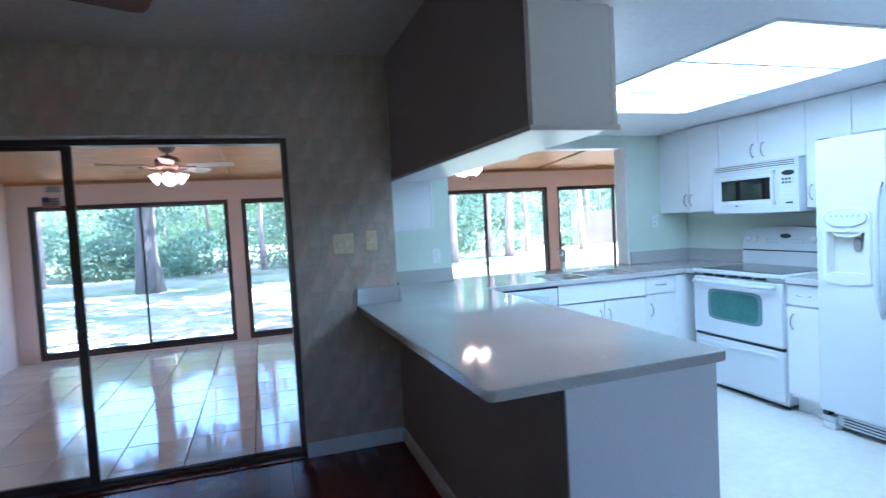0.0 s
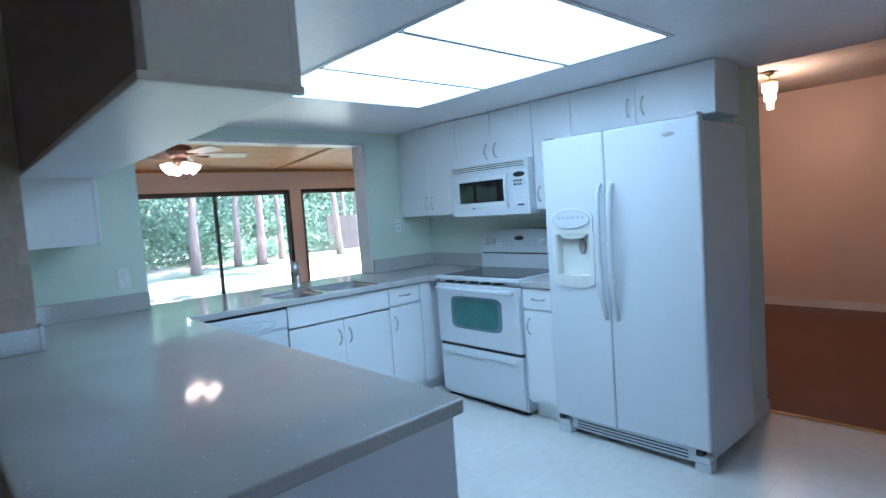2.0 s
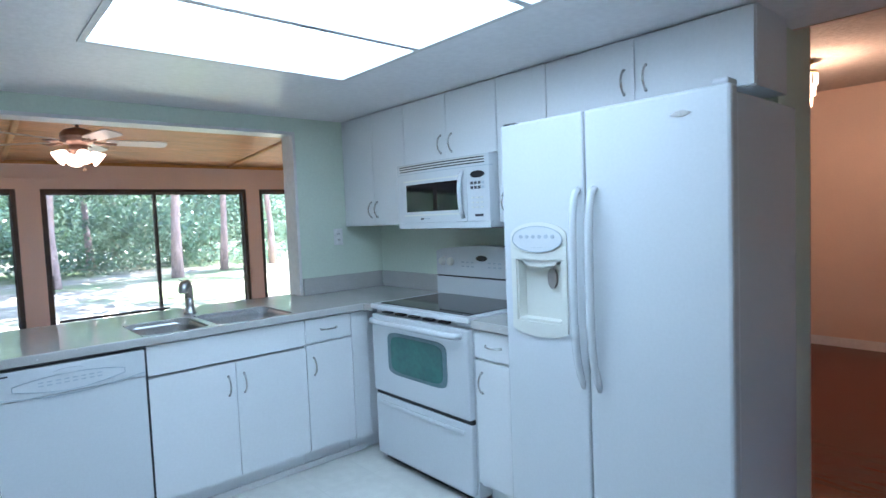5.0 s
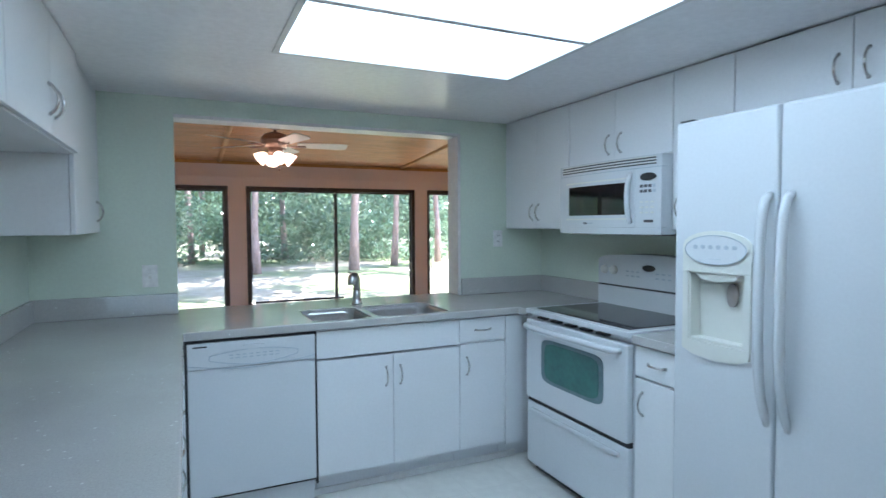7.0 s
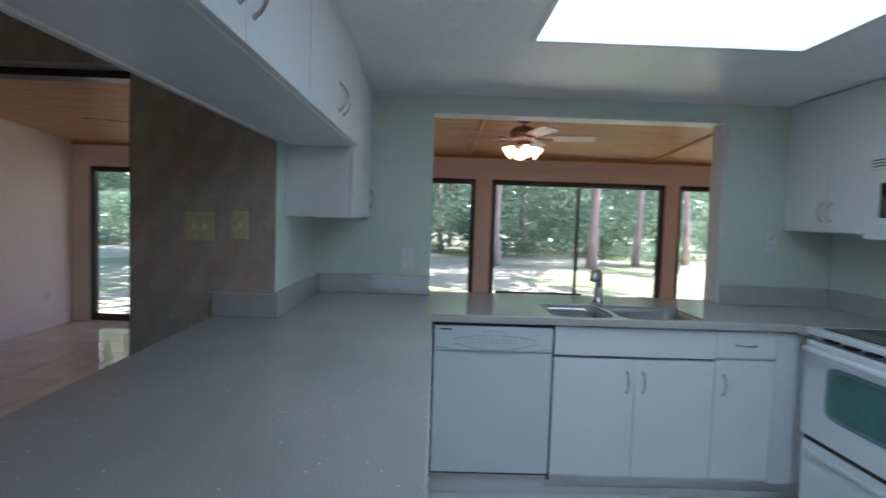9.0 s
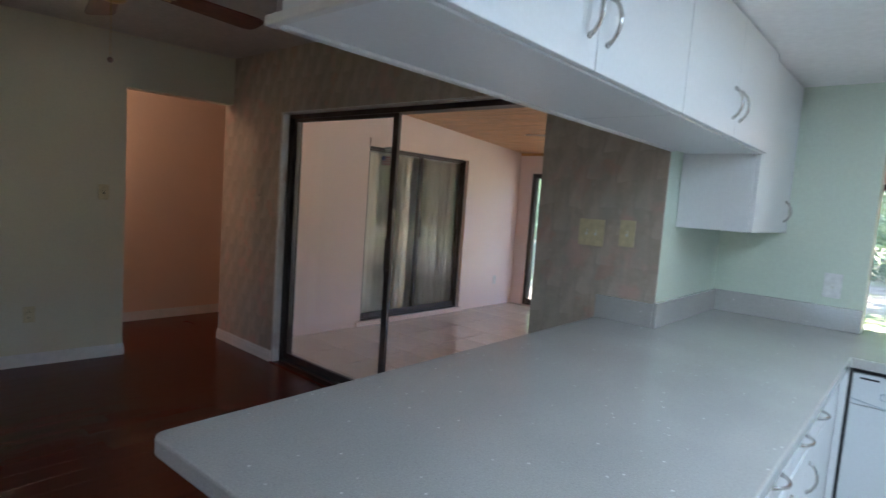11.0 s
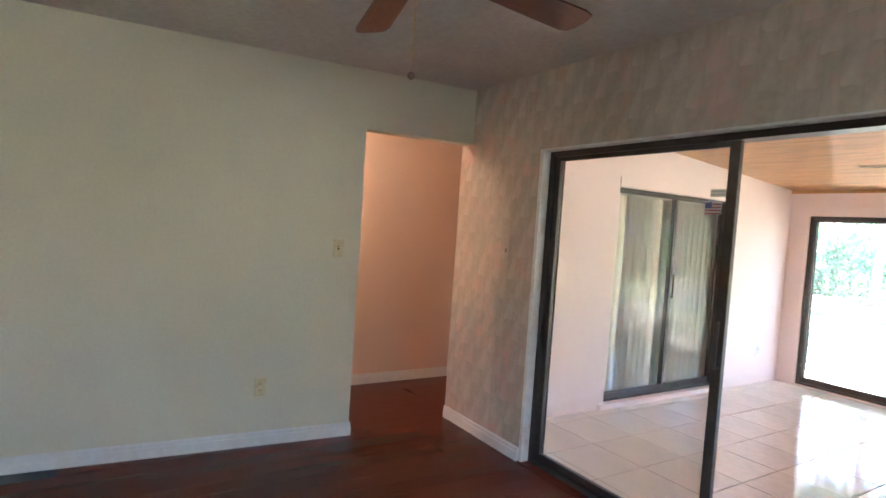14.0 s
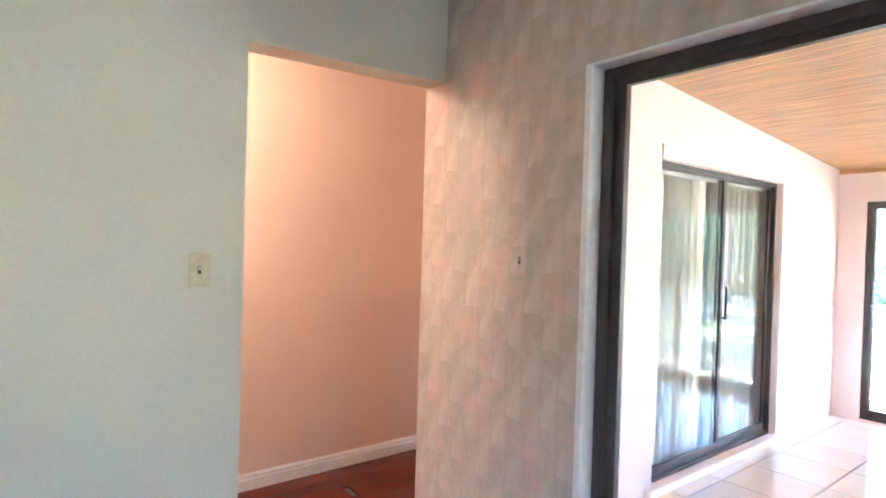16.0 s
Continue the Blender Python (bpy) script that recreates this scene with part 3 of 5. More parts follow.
structure("trim_sill_left", boxes(((XS - 0.0, Y0 - 0.07, 0.0), (XS + 0.035, Y1 + 0.07, 0.045)), ((XS, Y1 + 0.002, 0.045), (XS + 0.012, Y1 + 0.075, SWZ + 0.085)), ((XS, Y0 - 0.006, SWZ + 0.002), (XS + 0.012, Y1 + 0.002, SWZ + 0.085)), r=0.003), "salmon", "painted casing round the side sliding door")
structure("wall_bedroom", boxes(((-5.0, 4.901, 0), (-4.9, 7.9, 2.5)), ((-4.9, 4.901, 0), (XS - 0.3, 5.0, 2.5)), ((-4.9, 7.75, 0), (XS - 0.141, 7.9, 2.5)), ((-5.0, 4.901, 2.5), (XS - 0.141, 7.9, 2.58)), ((-5.0, 4.901, -0.1), (XS - 0.141, 7.9, -0.01))), "dim", "plain bedroom box behind the side sliding door, coloured dark for its gloom")

# ---- sliding doors and windows ----


def slider(name, width, height, label, mid, panes=("left", "right"), face=0.05, glass="glass", s=0.034, head=0.034, deep=0.10, handle=True):
    """A bronze sliding glass door: outer frame, leaves and panes. x along the width, outside towards +y."""
    d = thing(name, (0, 0, 0), label, "sliding door")
    d["kind"] = "structure"
    part("frame", boxes(((0, 0, 0), (face, deep, height)), ((width - face, 0, 0), (width, deep, height)),
                        ((face, 0, height - face), (width - face, deep, height)), ((face, 0, 0), (width - face, deep, 0.022)), r=0.003), "bronze", d)
    part("track", boxes(((face, deep * 0.35, 0.022), (width - face, deep * 0.35 + 0.006, 0.034)), ((face, deep * 0.62, 0.022), (width - face, deep * 0.62 + 0.006, 0.034))), "bronze", d)
    part("jamb_groove", boxes(*(((face - 0.001, deep * k - 0.003, 0.03), (face + 0.006, deep * k + 0.003, height - face)) for k in (0.08, 0.16, 0.92))), "bronze", d)
    for side in panes:
        a, b, y = (face - 0.01, mid + s * 0.7, deep * 0.22) if side == "left" else (mid - s * 0.7, width - face + 0.01, deep * 0.52)
        z0, z1, w = 0.035, height - face + 0.004, min(0.026, deep * 0.28)
        leaf = part("leaf", boxes(((a, y, z0), (a + s, y + w, z1)), ((b - s, y, z0), (b, y + w, z1)),
                                  ((a + s, y, z0), (b - s, y + w, z0 + 0.045)), ((a + s, y, z1 - head), (b - s, y + w, z1)), r=0.002), "bronze", d)
        g = part("pane", boxes(((a + s - 0.004, y + w * 0.4, z0 + 0.041), (b - s + 0.004, y + w * 0.6, z1 - head + 0.004))), glass, leaf, "clear glass pane")
        g.visible_shadow = False
        if side == "left" and handle:
            part("pull", tube(tube(bmesh.new(), [(b - 0.017, y - 0.028, 0.90), (b - 0.017, y - 0.028, 1.12)], 0.008), [(b - 0.017, y + 0.004, 0.91), (b - 0.017, y - 0.028, 0.91)], 0.006), "bronze", leaf, "slim bronze pull handle")
    return d


def rung_pull():
    """A dark ladder-shaped pull: two upright bars with short rungs between them."""
    bm = bmesh.new()
    for x in (0.0, 0.026):
        tube(bm, [(x, 0.03, 0.0), (x, 0.0, 0.008), (x, 0.0, 0.182), (x, 0.03, 0.19)], 0.005, 6)
    for k in range(5):
        tube(bm, [(0.0, 0.0, 0.025 + 0.035 * k), (0.026, 0.0, 0.025 + 0.035 * k)], 0.004, 6)
    return bm


for i, (a, b) in enumerate(W):
    mid = (1.17, 1.10, 1.046, 1.05)[i]
    d = slider("window_%d" % (i + 1), b - a, WZ - 0.012, "wide dark bronze sliding window looking on the garden", mid, face=0.042, s=0.022, head=0.022, handle=False)
    grip = part("latch_pull", rung_pull(), "bronze", d, "dark ladder-shaped latch pull")
    grip.location = (0.03, -0.028, 0.77)
    d.matrix_world = pose(a, YS + 0.02, 0.012)
tagged(part("security_bar", tube(bmesh.new(), [(2.76, YS - 0.012, 0.505), (3.80, YS - 0.012, 0.505)], 0.013), "bronze"), "dark metal security bar across a sliding window", "bar")
# invented sliding window that fills the added daylight opening
d = slider("window_5", FX1 - FX0, FZ1 - FZ0, "unseen bronze window added for fill daylight", 0.675)
d.matrix_world = pose(FX1, FRONT - 0.02, FZ0, 0, 0, 180)
d = slider("door_1", SX1 - SX0 - 0.030, SZ - 0.014, "dark bronze sliding glass door, slid open to the sunroom", 1.172, ("left",), 0.034, s=0.05, head=0.028)
d.matrix_world = pose(SX0 + 0.029, YW + 0.056, 0.0015)
structure("threshold_sliding_door", boxes(((SX0, YW - 0.012, -0.02), (SX1, YW + 0.0555, 0.007)), ((SX0, YW + 0.0555, -0.02), (SX1, YW + 0.15, 0.001)), r=0.001), "cherry2", "cherry wood sill of the sliding door")
d = slider("door_2", Y1 - Y0, SWZ - 0.04, "closed bronze sliding door reflecting the garden", 0.84, ("left", "right"), 0.026, "glass_dark", s=0.036, head=0.022, deep=0.06)
d.matrix_world = pose(XS - 0.035, Y0, 0.04, 0, 0, 90)
blinds = thing("vertical_blind", (XS - 0.150, Y0, 1.87), "beige vertical blinds drawn behind the sliding door", "blinds")
part("headrail", boxes(((-0.03, -0.02, -0.02), (0.03, Y1 - Y0 + 0.02, 0.03)), r=0.003), "trim", blinds)
bm = bmesh.new()
vs = []
for k in range(5):
    s = -0.050 + 0.025 * k
    vs.append([bm.verts.new((0.008 * (1 - (s / 0.050) ** 2), s, z)) for z in (-1.80, -0.02)])
for p0, p1 in zip(vs, vs[1:]):
    bm.faces.new((p0[0], p1[0], p1[1], p0[1]))
bmesh.ops.solidify(bm, geom=bm.faces[:], thickness=0.0015)
slat = part("slat", bm, "blind", blinds)
slat.location = (0, 0.05, 0)
slat.rotation_euler = (0, 0, -0.05)
for k in range(1, 19):
    o = slat.copy()
    scene.collection.objects.link(o)
    o.location = (0, 0.05 + 0.085 * k, 0)
    o.rotation_euler = (0, 0, -0.05 + 0.03 * math.sin(k * 2.3))

# ---- cabinets ----


def arch_pull(length, out=0.028, r=0.0045):
    """A bowed bar pull along x, standing off towards -y."""
    pts = [(length * (k / 10 - 0.5), -out * math.sin(math.pi * k / 10) ** 0.6, 0) for k in range(11)]
    bm = tube(bmesh.new(), pts, [r * 1.5] + [r] * 9 + [r * 1.5], 8)
    return bm


def pull(parent, x, y, z, upright, length=0.10):
    h = part("handle", arch_pull(length), "chrome", parent, "satin nickel bow handle")
    h.location = (x, y, z)
    if upright:
        h.rotation_euler = (0, math.pi / 2, 0)
    return h


def cabinet(name, place, turn, width, depth, z0, z1, label, fronts, toe=False, group=""):
    """A cabinet unit: x along the front, y to the back. fronts: (name, x0, x1, z0, z1, handle) where handle is None or (x, z, upright)."""
    c = thing(name, place, label, "cabinet", group, turn)
    if toe:
        part("body", boxes(((0, 0.02, 0.105), (width, depth, z1)), ((0.001, 0.085, 0), (width - 0.001, depth, 0.105)), r=0.001), "white", c)
    else:
        part("body", boxes(((0, 0.02, z0), (width, depth, z1)), r=0.0015), "white", c)
    for nm, a, b, lo, hi, handle in fronts:
        f = part(nm, boxes(((a + 0.0015, 0, lo + 0.0015), (b - 0.0015, 0.0185, hi - 0.0015)), r=0.002), "white", c)
        if handle:
            hx, hz, upright = handle
            pull(f, hx, 0.001, hz, upright)
    return c


YF, ZC = 3.897, 0.873
# back run
cabinet("sink_cabinet", (2.625, YF, 0), 0, 0.797, 0.60, 0, 0.715, "white laminate sink base cabinet with two doors", [
    ("false_front", 0.0, 0.797, 0.725, 0.868, None), ("door", 0.0, 0.405, 0.125, 0.715, (0.365, 0.60, True)), ("door", 0.405, 0.797, 0.125, 0.715, (0.445, 0.60, True))], True)
cabinet("drawer_cabinet", (3.423, YF, 0), 0, 0.295, 0.60, 0, ZC, "narrow white base cabinet with drawer and door", [
    ("drawer", 0.0, 0.295, 0.735, 0.868, (0.148, 0.80, False)), ("door", 0.0, 0.295, 0.125, 0.725, (0.045, 0.60, True))], True)
cabinet("corner_cabinet", (3.719, YF, 0), 0, 0.68, 0.60, 0, ZC, "plain white corner filler cabinet beside the range", [
    ("filler", 0.0, 0.115, 0.105, 0.868, None)], True)
# right run
cabinet("range_side_cabinet", (3.815, 2.966, 0), -90, 0.248, 0.58, 0, ZC, "slim white base cabinet between range and refrigerator", [
    ("drawer", 0, 0.248, 0.735, 0.868, (0.124, 0.80, False)), ("door", 0, 0.248, 0.125, 0.725, (0.045, 0.62, True))], True)
# peninsula run
for y0, w, kind in ((1.725, 0.80, 2), (2.527, 0.40, 1), (2.929, 0.30, 1), (3.231, 0.30, 1)):
    fronts = [("drawer", 0, w, 0.735, 0.868, (w / 2, 0.80, False))]
    if kind == 2:
        fronts += [("door", 0, w / 2, 0.125, 0.725, (w / 2 - 0.04, 0.62, True)), ("door", w / 2, w, 0.125, 0.725, (w / 2 + 0.04, 0.62, True))]
    else:
        fronts += [("door", 0, w, 0.125, 0.725, (0.05, 0.62, True))]
    cabinet("peninsula_cabinet", (2.0, y0, 0), 90, w, 0.60, 0, ZC, "white peninsula base cabinet with two doors" if kind == 2 else "narrow white peninsula cabinet with drawer and door", fronts, True, "cabinets along the peninsula")
cabinet("peninsula_corner_cabinet", (2.0, 3.533, 0), 90, 0.978, 0.60, 0, ZC, "plain white corner cabinet beside the dishwasher", [
    ("filler", 0.0, 0.355, 0.105, 0.868, None)], True)
structure("trim_peninsula_end", boxes(((1.399, 1.70, 0), (2.0, 1.722, ZC)), r=0.002), "white", "white laminate end panel of the peninsula")
structure("trim_corner_filler", boxes(((2.001, YF - 0.006, 0.10), (2.0255, YF + 0.03, ZC)), r=0.001), "white", "white filler strip beside the dishwasher")
structure("trim_toe_mould", boxes(((2.02, 3.968, 0), (3.83, 3.981, 0.035)), r=0.004), "trim", "white quarter round along the toe kick")
# upper cabinets, right
X4 = 4.08
cabinet("wall_cabinet", (X4, 4.462, 0), -90, 0.678, 0.318, 1.365, 2.0943, "white two-door wall cabinet beside the pass-through", [
    ("door", 0, 0.339, 1.367, 2.088, (0.305, 1.47, True)), ("door", 0.339, 0.678, 1.367, 2.088, (0.373, 1.47, True))], group="wall cabinets over the range side")
part("filler", boxes(((X4 + 0.02, 4.463, 1.365), (X4 + 0.04, YK - 0.001, 2.0943))), "white", bpy.data.objects["wall_cabinet"]).matrix_parent_inverse = bpy.data.objects["wall_cabinet"].matrix_world.inverted()
cabinet("wall_cabinet", (X4, 3.782, 0), -90, 0.760, 0.318, 1.722, 2.0943, "short white two-door wall cabinet above the microwave", [
    ("door", 0, 0.38, 1.724, 2.088, (0.335, 1.81, True)), ("door", 0.38, 0.76, 1.724, 2.088, (0.425, 1.81, True))], group="wall cabinets over the range side")
cabinet("wall_cabinet", (X4, 3.020, 0), -90, 0.312, 0.318, 1.365, 2.0943, "narrow white wall cabinet beside the microwave", [
    ("door", 0, 0.312, 1.367, 2.088, (0.04, 1.47, True))], group="wall cabinets over the range side")
cabinet("wall_cabinet", (X4, 2.706, 0), -90, 0.886, 0.318, 1.815, 2.0943, "short white two-door wall cabinet above the refrigerator", [
    ("door", 0, 0.441, 1.817, 2.088, (0.395, 1.92, True)), ("door", 0.441, 0.886, 1.817, 2.088, (0.49, 1.92, True))], group="wall cabinets over the range side")
# upper cabinets over the peninsula
for y0, y1 in ((1.742, 2.785), (2.787, 3.80)):
    w = y1 - y0
    cabinet("hanging_cabinet", (1.665, y0, 0), 90, w, 0.315, 1.688, 2.0943, "white two-door cabinet hung over the peninsula", [
        ("door", 0, w / 2, 1.69, 2.088, (w / 2 - 0.04, 1.80, True)), ("door", w / 2, w, 1.69, 2.088, (w / 2 + 0.04, 1.80, True))], group="cabinets hung over the peninsula")
cabinet("hanging_cabinet", (1.645, 3.802, 0), 90, 0.71, 0.312, 1.362, 2.0943, "taller white single-door cabinet in the corner", [
    ("door", 0, 0.70, 1.364, 2.088, (0.60, 1.47, True))], group="cabinets hung over the peninsula")
structure("trim_hanging_lip", boxes(((1.328, 1.735, 1.682), (1.349, YW - 0.002, 1.70)), ((1.328, 1.722, 1.682), (1.660, 1.7405, 1.70)), r=0.003), "trim", "white edge moulding under the hanging cabinets")
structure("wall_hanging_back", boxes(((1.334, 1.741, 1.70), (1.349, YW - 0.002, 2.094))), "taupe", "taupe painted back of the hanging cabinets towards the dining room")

# ---- worktop, backsplash, sink ----
S0, S1, S2, S3, T0, T1 = 2.622, 2.930, 2.968, 3.378, 3.902, 4.312
xs = [1.108, XL, 2.028, S0, S1, S2, S3, 3.742, 3.795, XR]
ys = [1.668, YW, 3.782, 3.872, T0, T1, YK, YK + 0.175]


def on_top(x, y):
    if (S0 < x < S1 or S2 < x < S3) and T0 < y < T1:
        return False
    if y > YK:
        return 2.0 < x < 3.742
    return (x < 2.028 and y < YW) or (x > XL and x < 2.028) or (y > 3.872) or (x > 3.795 and y > 3.782)


xs = sorted(set(xs + [2.0]))
bm = slab(bmesh.new(), xs, ys, 0.875, 0.915, on_top)
for cx, r in ((1.108, 0.032), (2.028, 0.022)):
    bmesh.ops.bevel(bm, geom=[e for e in bm.edges if all(abs(v.co.x - cx) < 1e-4 and abs(v.co.y - 1.668) < 1e-4 for v in e.verts)], offset=r, segments=6, affect="EDGES", profile=0.5)
for v in bm.verts:
    if v.co.x < XL - 0.1:
        v.co.x -= 0.05 * (v.co.y - 1.668) / (YW - 1.668) * (XL - v.co.x) / (XL - 1.108)
    if v.co.y < 1.72:
        v.co.y -= 0.028 - 0.034 * (v.co.x - 1.108) / 0.92
top = part("worktop", bm, "stone")
mod = top.modifiers.new("edge", "BEVEL")
mod.width, mod.segments, mod.limit_method = 0.006, 2, "ANGLE"
tagged(top, "polished grey speckled quartz worktop with peninsula", "countertop")
tagged(part("worktop", boxes(((3.795, 2.718, 0.875), (XR, 2.967, 0.915)), r=0.005), "stone"), "small grey quartz worktop between range and refrigerator", "countertop")
splash = thing("backsplash", (0, 0, 0.915), "low grey quartz upstand along the walls", "backsplash")
for a, b in (((XL + 0.021, YK - 0.02, 0.001), (2.0, YK - 0.001, 0.112)), ((3.742, YK - 0.02, 0.001), (XR - 0.02, YK - 0.001, 0.112)), ((XL + 0.001, YW - 0.02, 0.001), (XL + 0.02, YK - 0.001, 0.112)),
             ((1.062, YW - 0.021, 0.001), (XL, YW - 0.001, 0.105)), ((XR - 0.02, 3.785, 0.001), (XR - 0.001, YK - 0.021, 0.112)), ((XR - 0.02, 2.718, 0.001), (XR - 0.001, 2.967, 0.112))):
    part("upstand", boxes((a, b), r=0.002), "stone", splash)


def bowl(bm, x0, x1, y0, y1, top, depth, n=8):
    """An open rounded basin with a thickness."""
    rings = []
    for z, inset, r in ((top, -0.006, 0.05), (top, 0.004, 0.05), (top - 0.02, 0.008, 0.05), (top - depth + 0.03, 0.014, 0.06), (top - depth, 0.04, 0.07)):
        ring = []
        for cx, cy, a0 in ((x1, y1, 0), (x0, y1, 90), (x0, y0, 180), (x1, y0, 270)):
            ccx = cx - math.copysign(inset + r, cx - (x0 + x1) / 2)
            ccy = cy - math.copysign(inset + r, cy - (y0 + y1) / 2)
            for k in range(n + 1):
                a = radians(a0 + 90 * k / n)
                ring.append(bm.verts.new((ccx + r * math.cos(a), ccy + r * math.sin(a), z)))
        rings.append(ring)
    for r0, r1 in zip(rings, rings[1:]):
        for k in range(len(r0)):
            f = bm.faces.new((r0[k], r1[k], r1[(k + 1) % len(r0)], r0[(k + 1) % len(r0)]))
            f.smooth = True
    bm.faces.new(rings[-1])
    return bm


sink = thing("sink", (0, 0, 0), "stainless steel double-bowl sink set in the worktop", "sink")
for x0, x1 in ((S0, S1), (S2, S3)):
    b = part("bowl", bowl(bmesh.new(), x0 - 0.004, x1 + 0.004, T0 - 0.004, T1 + 0.004, 0.902, 0.17), "steel", sink)
    part("drain", lathe(bmesh.new(), [(0.042, 0.0), (0.042, 0.004), (0.03, 0.004), (0.028, 0.001)], ((x0 + x1) / 2, 4.18, 0.733), 20), "chrome", b)
for x0, x1 in ((S0, S1), (S2, S3)):
    for cx, cy, sx, sy in ((x0, T0, 1, 1), (x1, T0, -1, 1), (x1, T1, -1, -1), (x0, T1, 1, -1)):
        R = 0.065
        arc = [(cx + sx * R * (1 - math.sin(a)), cy + sy * R * (1 - math.cos(a))) for a in (math.pi / 2 * k / 6 for k in range(7))]
        bm = bmesh.new()
        low = [bm.verts.new((px, py, 0.876)) for px, py in [(cx, cy)] + arc]
        high = [bm.verts.new((px, py, 0.9148)) for px, py in [(cx, cy)] + arc]
        bm.faces.new(high)
        bm.faces.new(low[::-1])
        for k in range(len(low)):
            bm.faces.new((low[k], low[(k + 1) % len(low)], high[(k + 1) % len(low)], high[k]))
        bmesh.ops.recalc_face_normals(bm, faces=bm.faces)
        part("corner", bm, "stone", sink, "rounded quartz corner of the sink cut-out")
faucet = thing("faucet", (2.985, 4.42, 0.915), "brushed nickel single-lever pull-out kitchen faucet", "faucet")
part("base", lathe(bmesh.new(), [(0.034, 0), (0.034, 0.008), (0.026, 0.014), (0.023, 0.05), (0.022, 0.10)]), "steel", faucet)
part("spout", tube(bmesh.new(), [(0, 0, 0.09), (-0.002, -0.006, 0.125), (-0.008, -0.018, 0.155), (-0.022, -0.034, 0.172), (-0.040, -0.050, 0.166), (-0.047, -0.058, 0.14), (-0.048, -0.060, 0.125)], [0.022, 0.023, 0.025, 0.027, 0.028, 0.026, 0.022], 14), "steel", faucet)
part("lever", tube(bmesh.new(), [(0.0, 0.0, 0.15), (-0.012, 0.005, 0.18), (-0.05, 0.0, 0.197)], [0.009, 0.006, 0.004], 8), "chrome", faucet)

# ---- dishwasher ----
dw = thing("dishwasher", (2.032, YF - 0.008, 0), "white built-in dishwasher with curved control panel", "dishwasher")
part("body", boxes(((0.0, 0.03, 0.11), (0.59, 0.58, 0.868))), "black", dw)
part("door", boxes(((0.006, 0, 0.13), (0.584, 0.03, 0.735)), r=0.004), "enamel", dw)
panel = part("control_panel", boxes(((0.006, -0.006, 0.737), (0.584, 0.03, 0.858)), r=0.004), "enamel", dw)
lens = [(0.10 + 0.40 * k / 20, 0.795 + 0.022 * math.sin(math.pi * k / 20) ** 0.8) for k in range(21)] + [(0.50 - 0.40 * k / 20, 0.775 - 0.030 * math.sin(math.pi * k / 20)) for k in range(21)]
part("fascia", plate(bmesh.new(), lens, 0.008, Matrix.Translation((0, -0.010, 0))), "enamel", panel, "lens-shaped white button fascia")
part("grip", plate(bmesh.new(), oval(0.295, 0.828, 0.055, 0.011), 0.010, Matrix.Translation((0, -0.013, 0))), "enamel", panel)
for k in range(8):
    for z in (0.792, 0.778):
        part("button", boxes(((0.185 + 0.03 * k, -0.0115, z), (0.203 + 0.03 * k, -0.009, z + 0.005))), "grey_print", panel)
curve = [(0.008 + 0.574 * k / 24, -0.0065, 0.757 - 0.030 * math.sin(math.pi * k / 24)) for k in range(25)]
part("seam", tube(bmesh.new(), curve, 0.0024, 6), "grey_print", panel, "curved grey seam under the panel")
part("outline", tube(bmesh.new(), [(x, -0.0105, z) for x, z in lens] + [(lens[0][0], -0.0105, lens[0][1])], 0.002, 6), "grey_print", panel)
part("vent_slot", boxes(((0.03, -0.0075, 0.838), (0.09, -0.005, 0.845))), "black", panel)
part("kick_plate", boxes(((0.006, 0.06, 0.0), (0.584, 0.07, 0.12)), r=0.002), "white", dw)
part("seal", boxes(((-0.006, 0.004, 0.10), (0.005, 0.03, 0.871)), ((0.585, 0.004, 0.10), (0.594, 0.03, 0.871)), ((0.005, 0.004, 0.860), (0.585, 0.03, 0.871))), "black", dw)

# ---- range ----
rg = thing("range", (3.79, 3.772, 0), "white electric range with black glass cooktop", "range", turn=-90)
WR = 0.80
part("body", boxes(((0, 0.03, 0.03), (WR, 0.60, 0.90)), r=0.003), "enamel", rg)
part("cooktop", boxes(((-0.004, -0.012, 0.897), (WR + 0.004, 0.55, 0.925)), r=0.006), "enamel", rg)
hob = part("glass_hob", boxes(((0.04, 0.035, 0.9245), (WR - 0.04, 0.515, 0.9285)), r=0.002), "ceramic", rg, "black glass hob")
guard = part("backguard", boxes(((0.0, 0.50, 0.926), (WR, 0.605, 1.035), ), r=0.004), "enamel", rg)
bm = plate(bmesh.new(), [(0, 1.045), (WR, 1.045), (WR, 1.19), (WR - 0.02, 1.20)] + [(WR - WR * k / 12, 1.205 + 0.022 * math.sin(math.pi * k / 12)) for k in range(1, 12)] + [(0.02, 1.20), (0, 1.19)], 0.10, Matrix.Translation((0, 0.505, 0)))
cp = part("control_panel", bm, "enamel", rg)
part("gap_line", boxes(((0.002, 0.51, 1.035), (WR - 0.002, 0.60, 1.046))), "black", rg)
part("badge", plate(bmesh.new(), oval(0.40, 1.155, 0.045, 0.017), 0.006, Matrix.Translation((0, 0.501, 0))), "black", cp, "black oval badge with display")
for x in (0.06, 0.135, 0.627, 0.702):
    part("knob", lathe(bmesh.new(), [(0.026, 0), (0.025, 0.012), (0.02, 0.022), (0.012, 0.024)], (0, 0, 0), 18, Matrix.Translation((x, 0.505, 1.13)) @ pose(0, 0, 0, 90)), "bisque", cp)
for x in (0.23, 0.27, 0.31, 0.45, 0.49, 0.53):
    for z in (1.10, 1.125):
        part("button", boxes(((x, 0.5035, z), (x + 0.022, 0.506, z + 0.008))), "grey_print", cp)
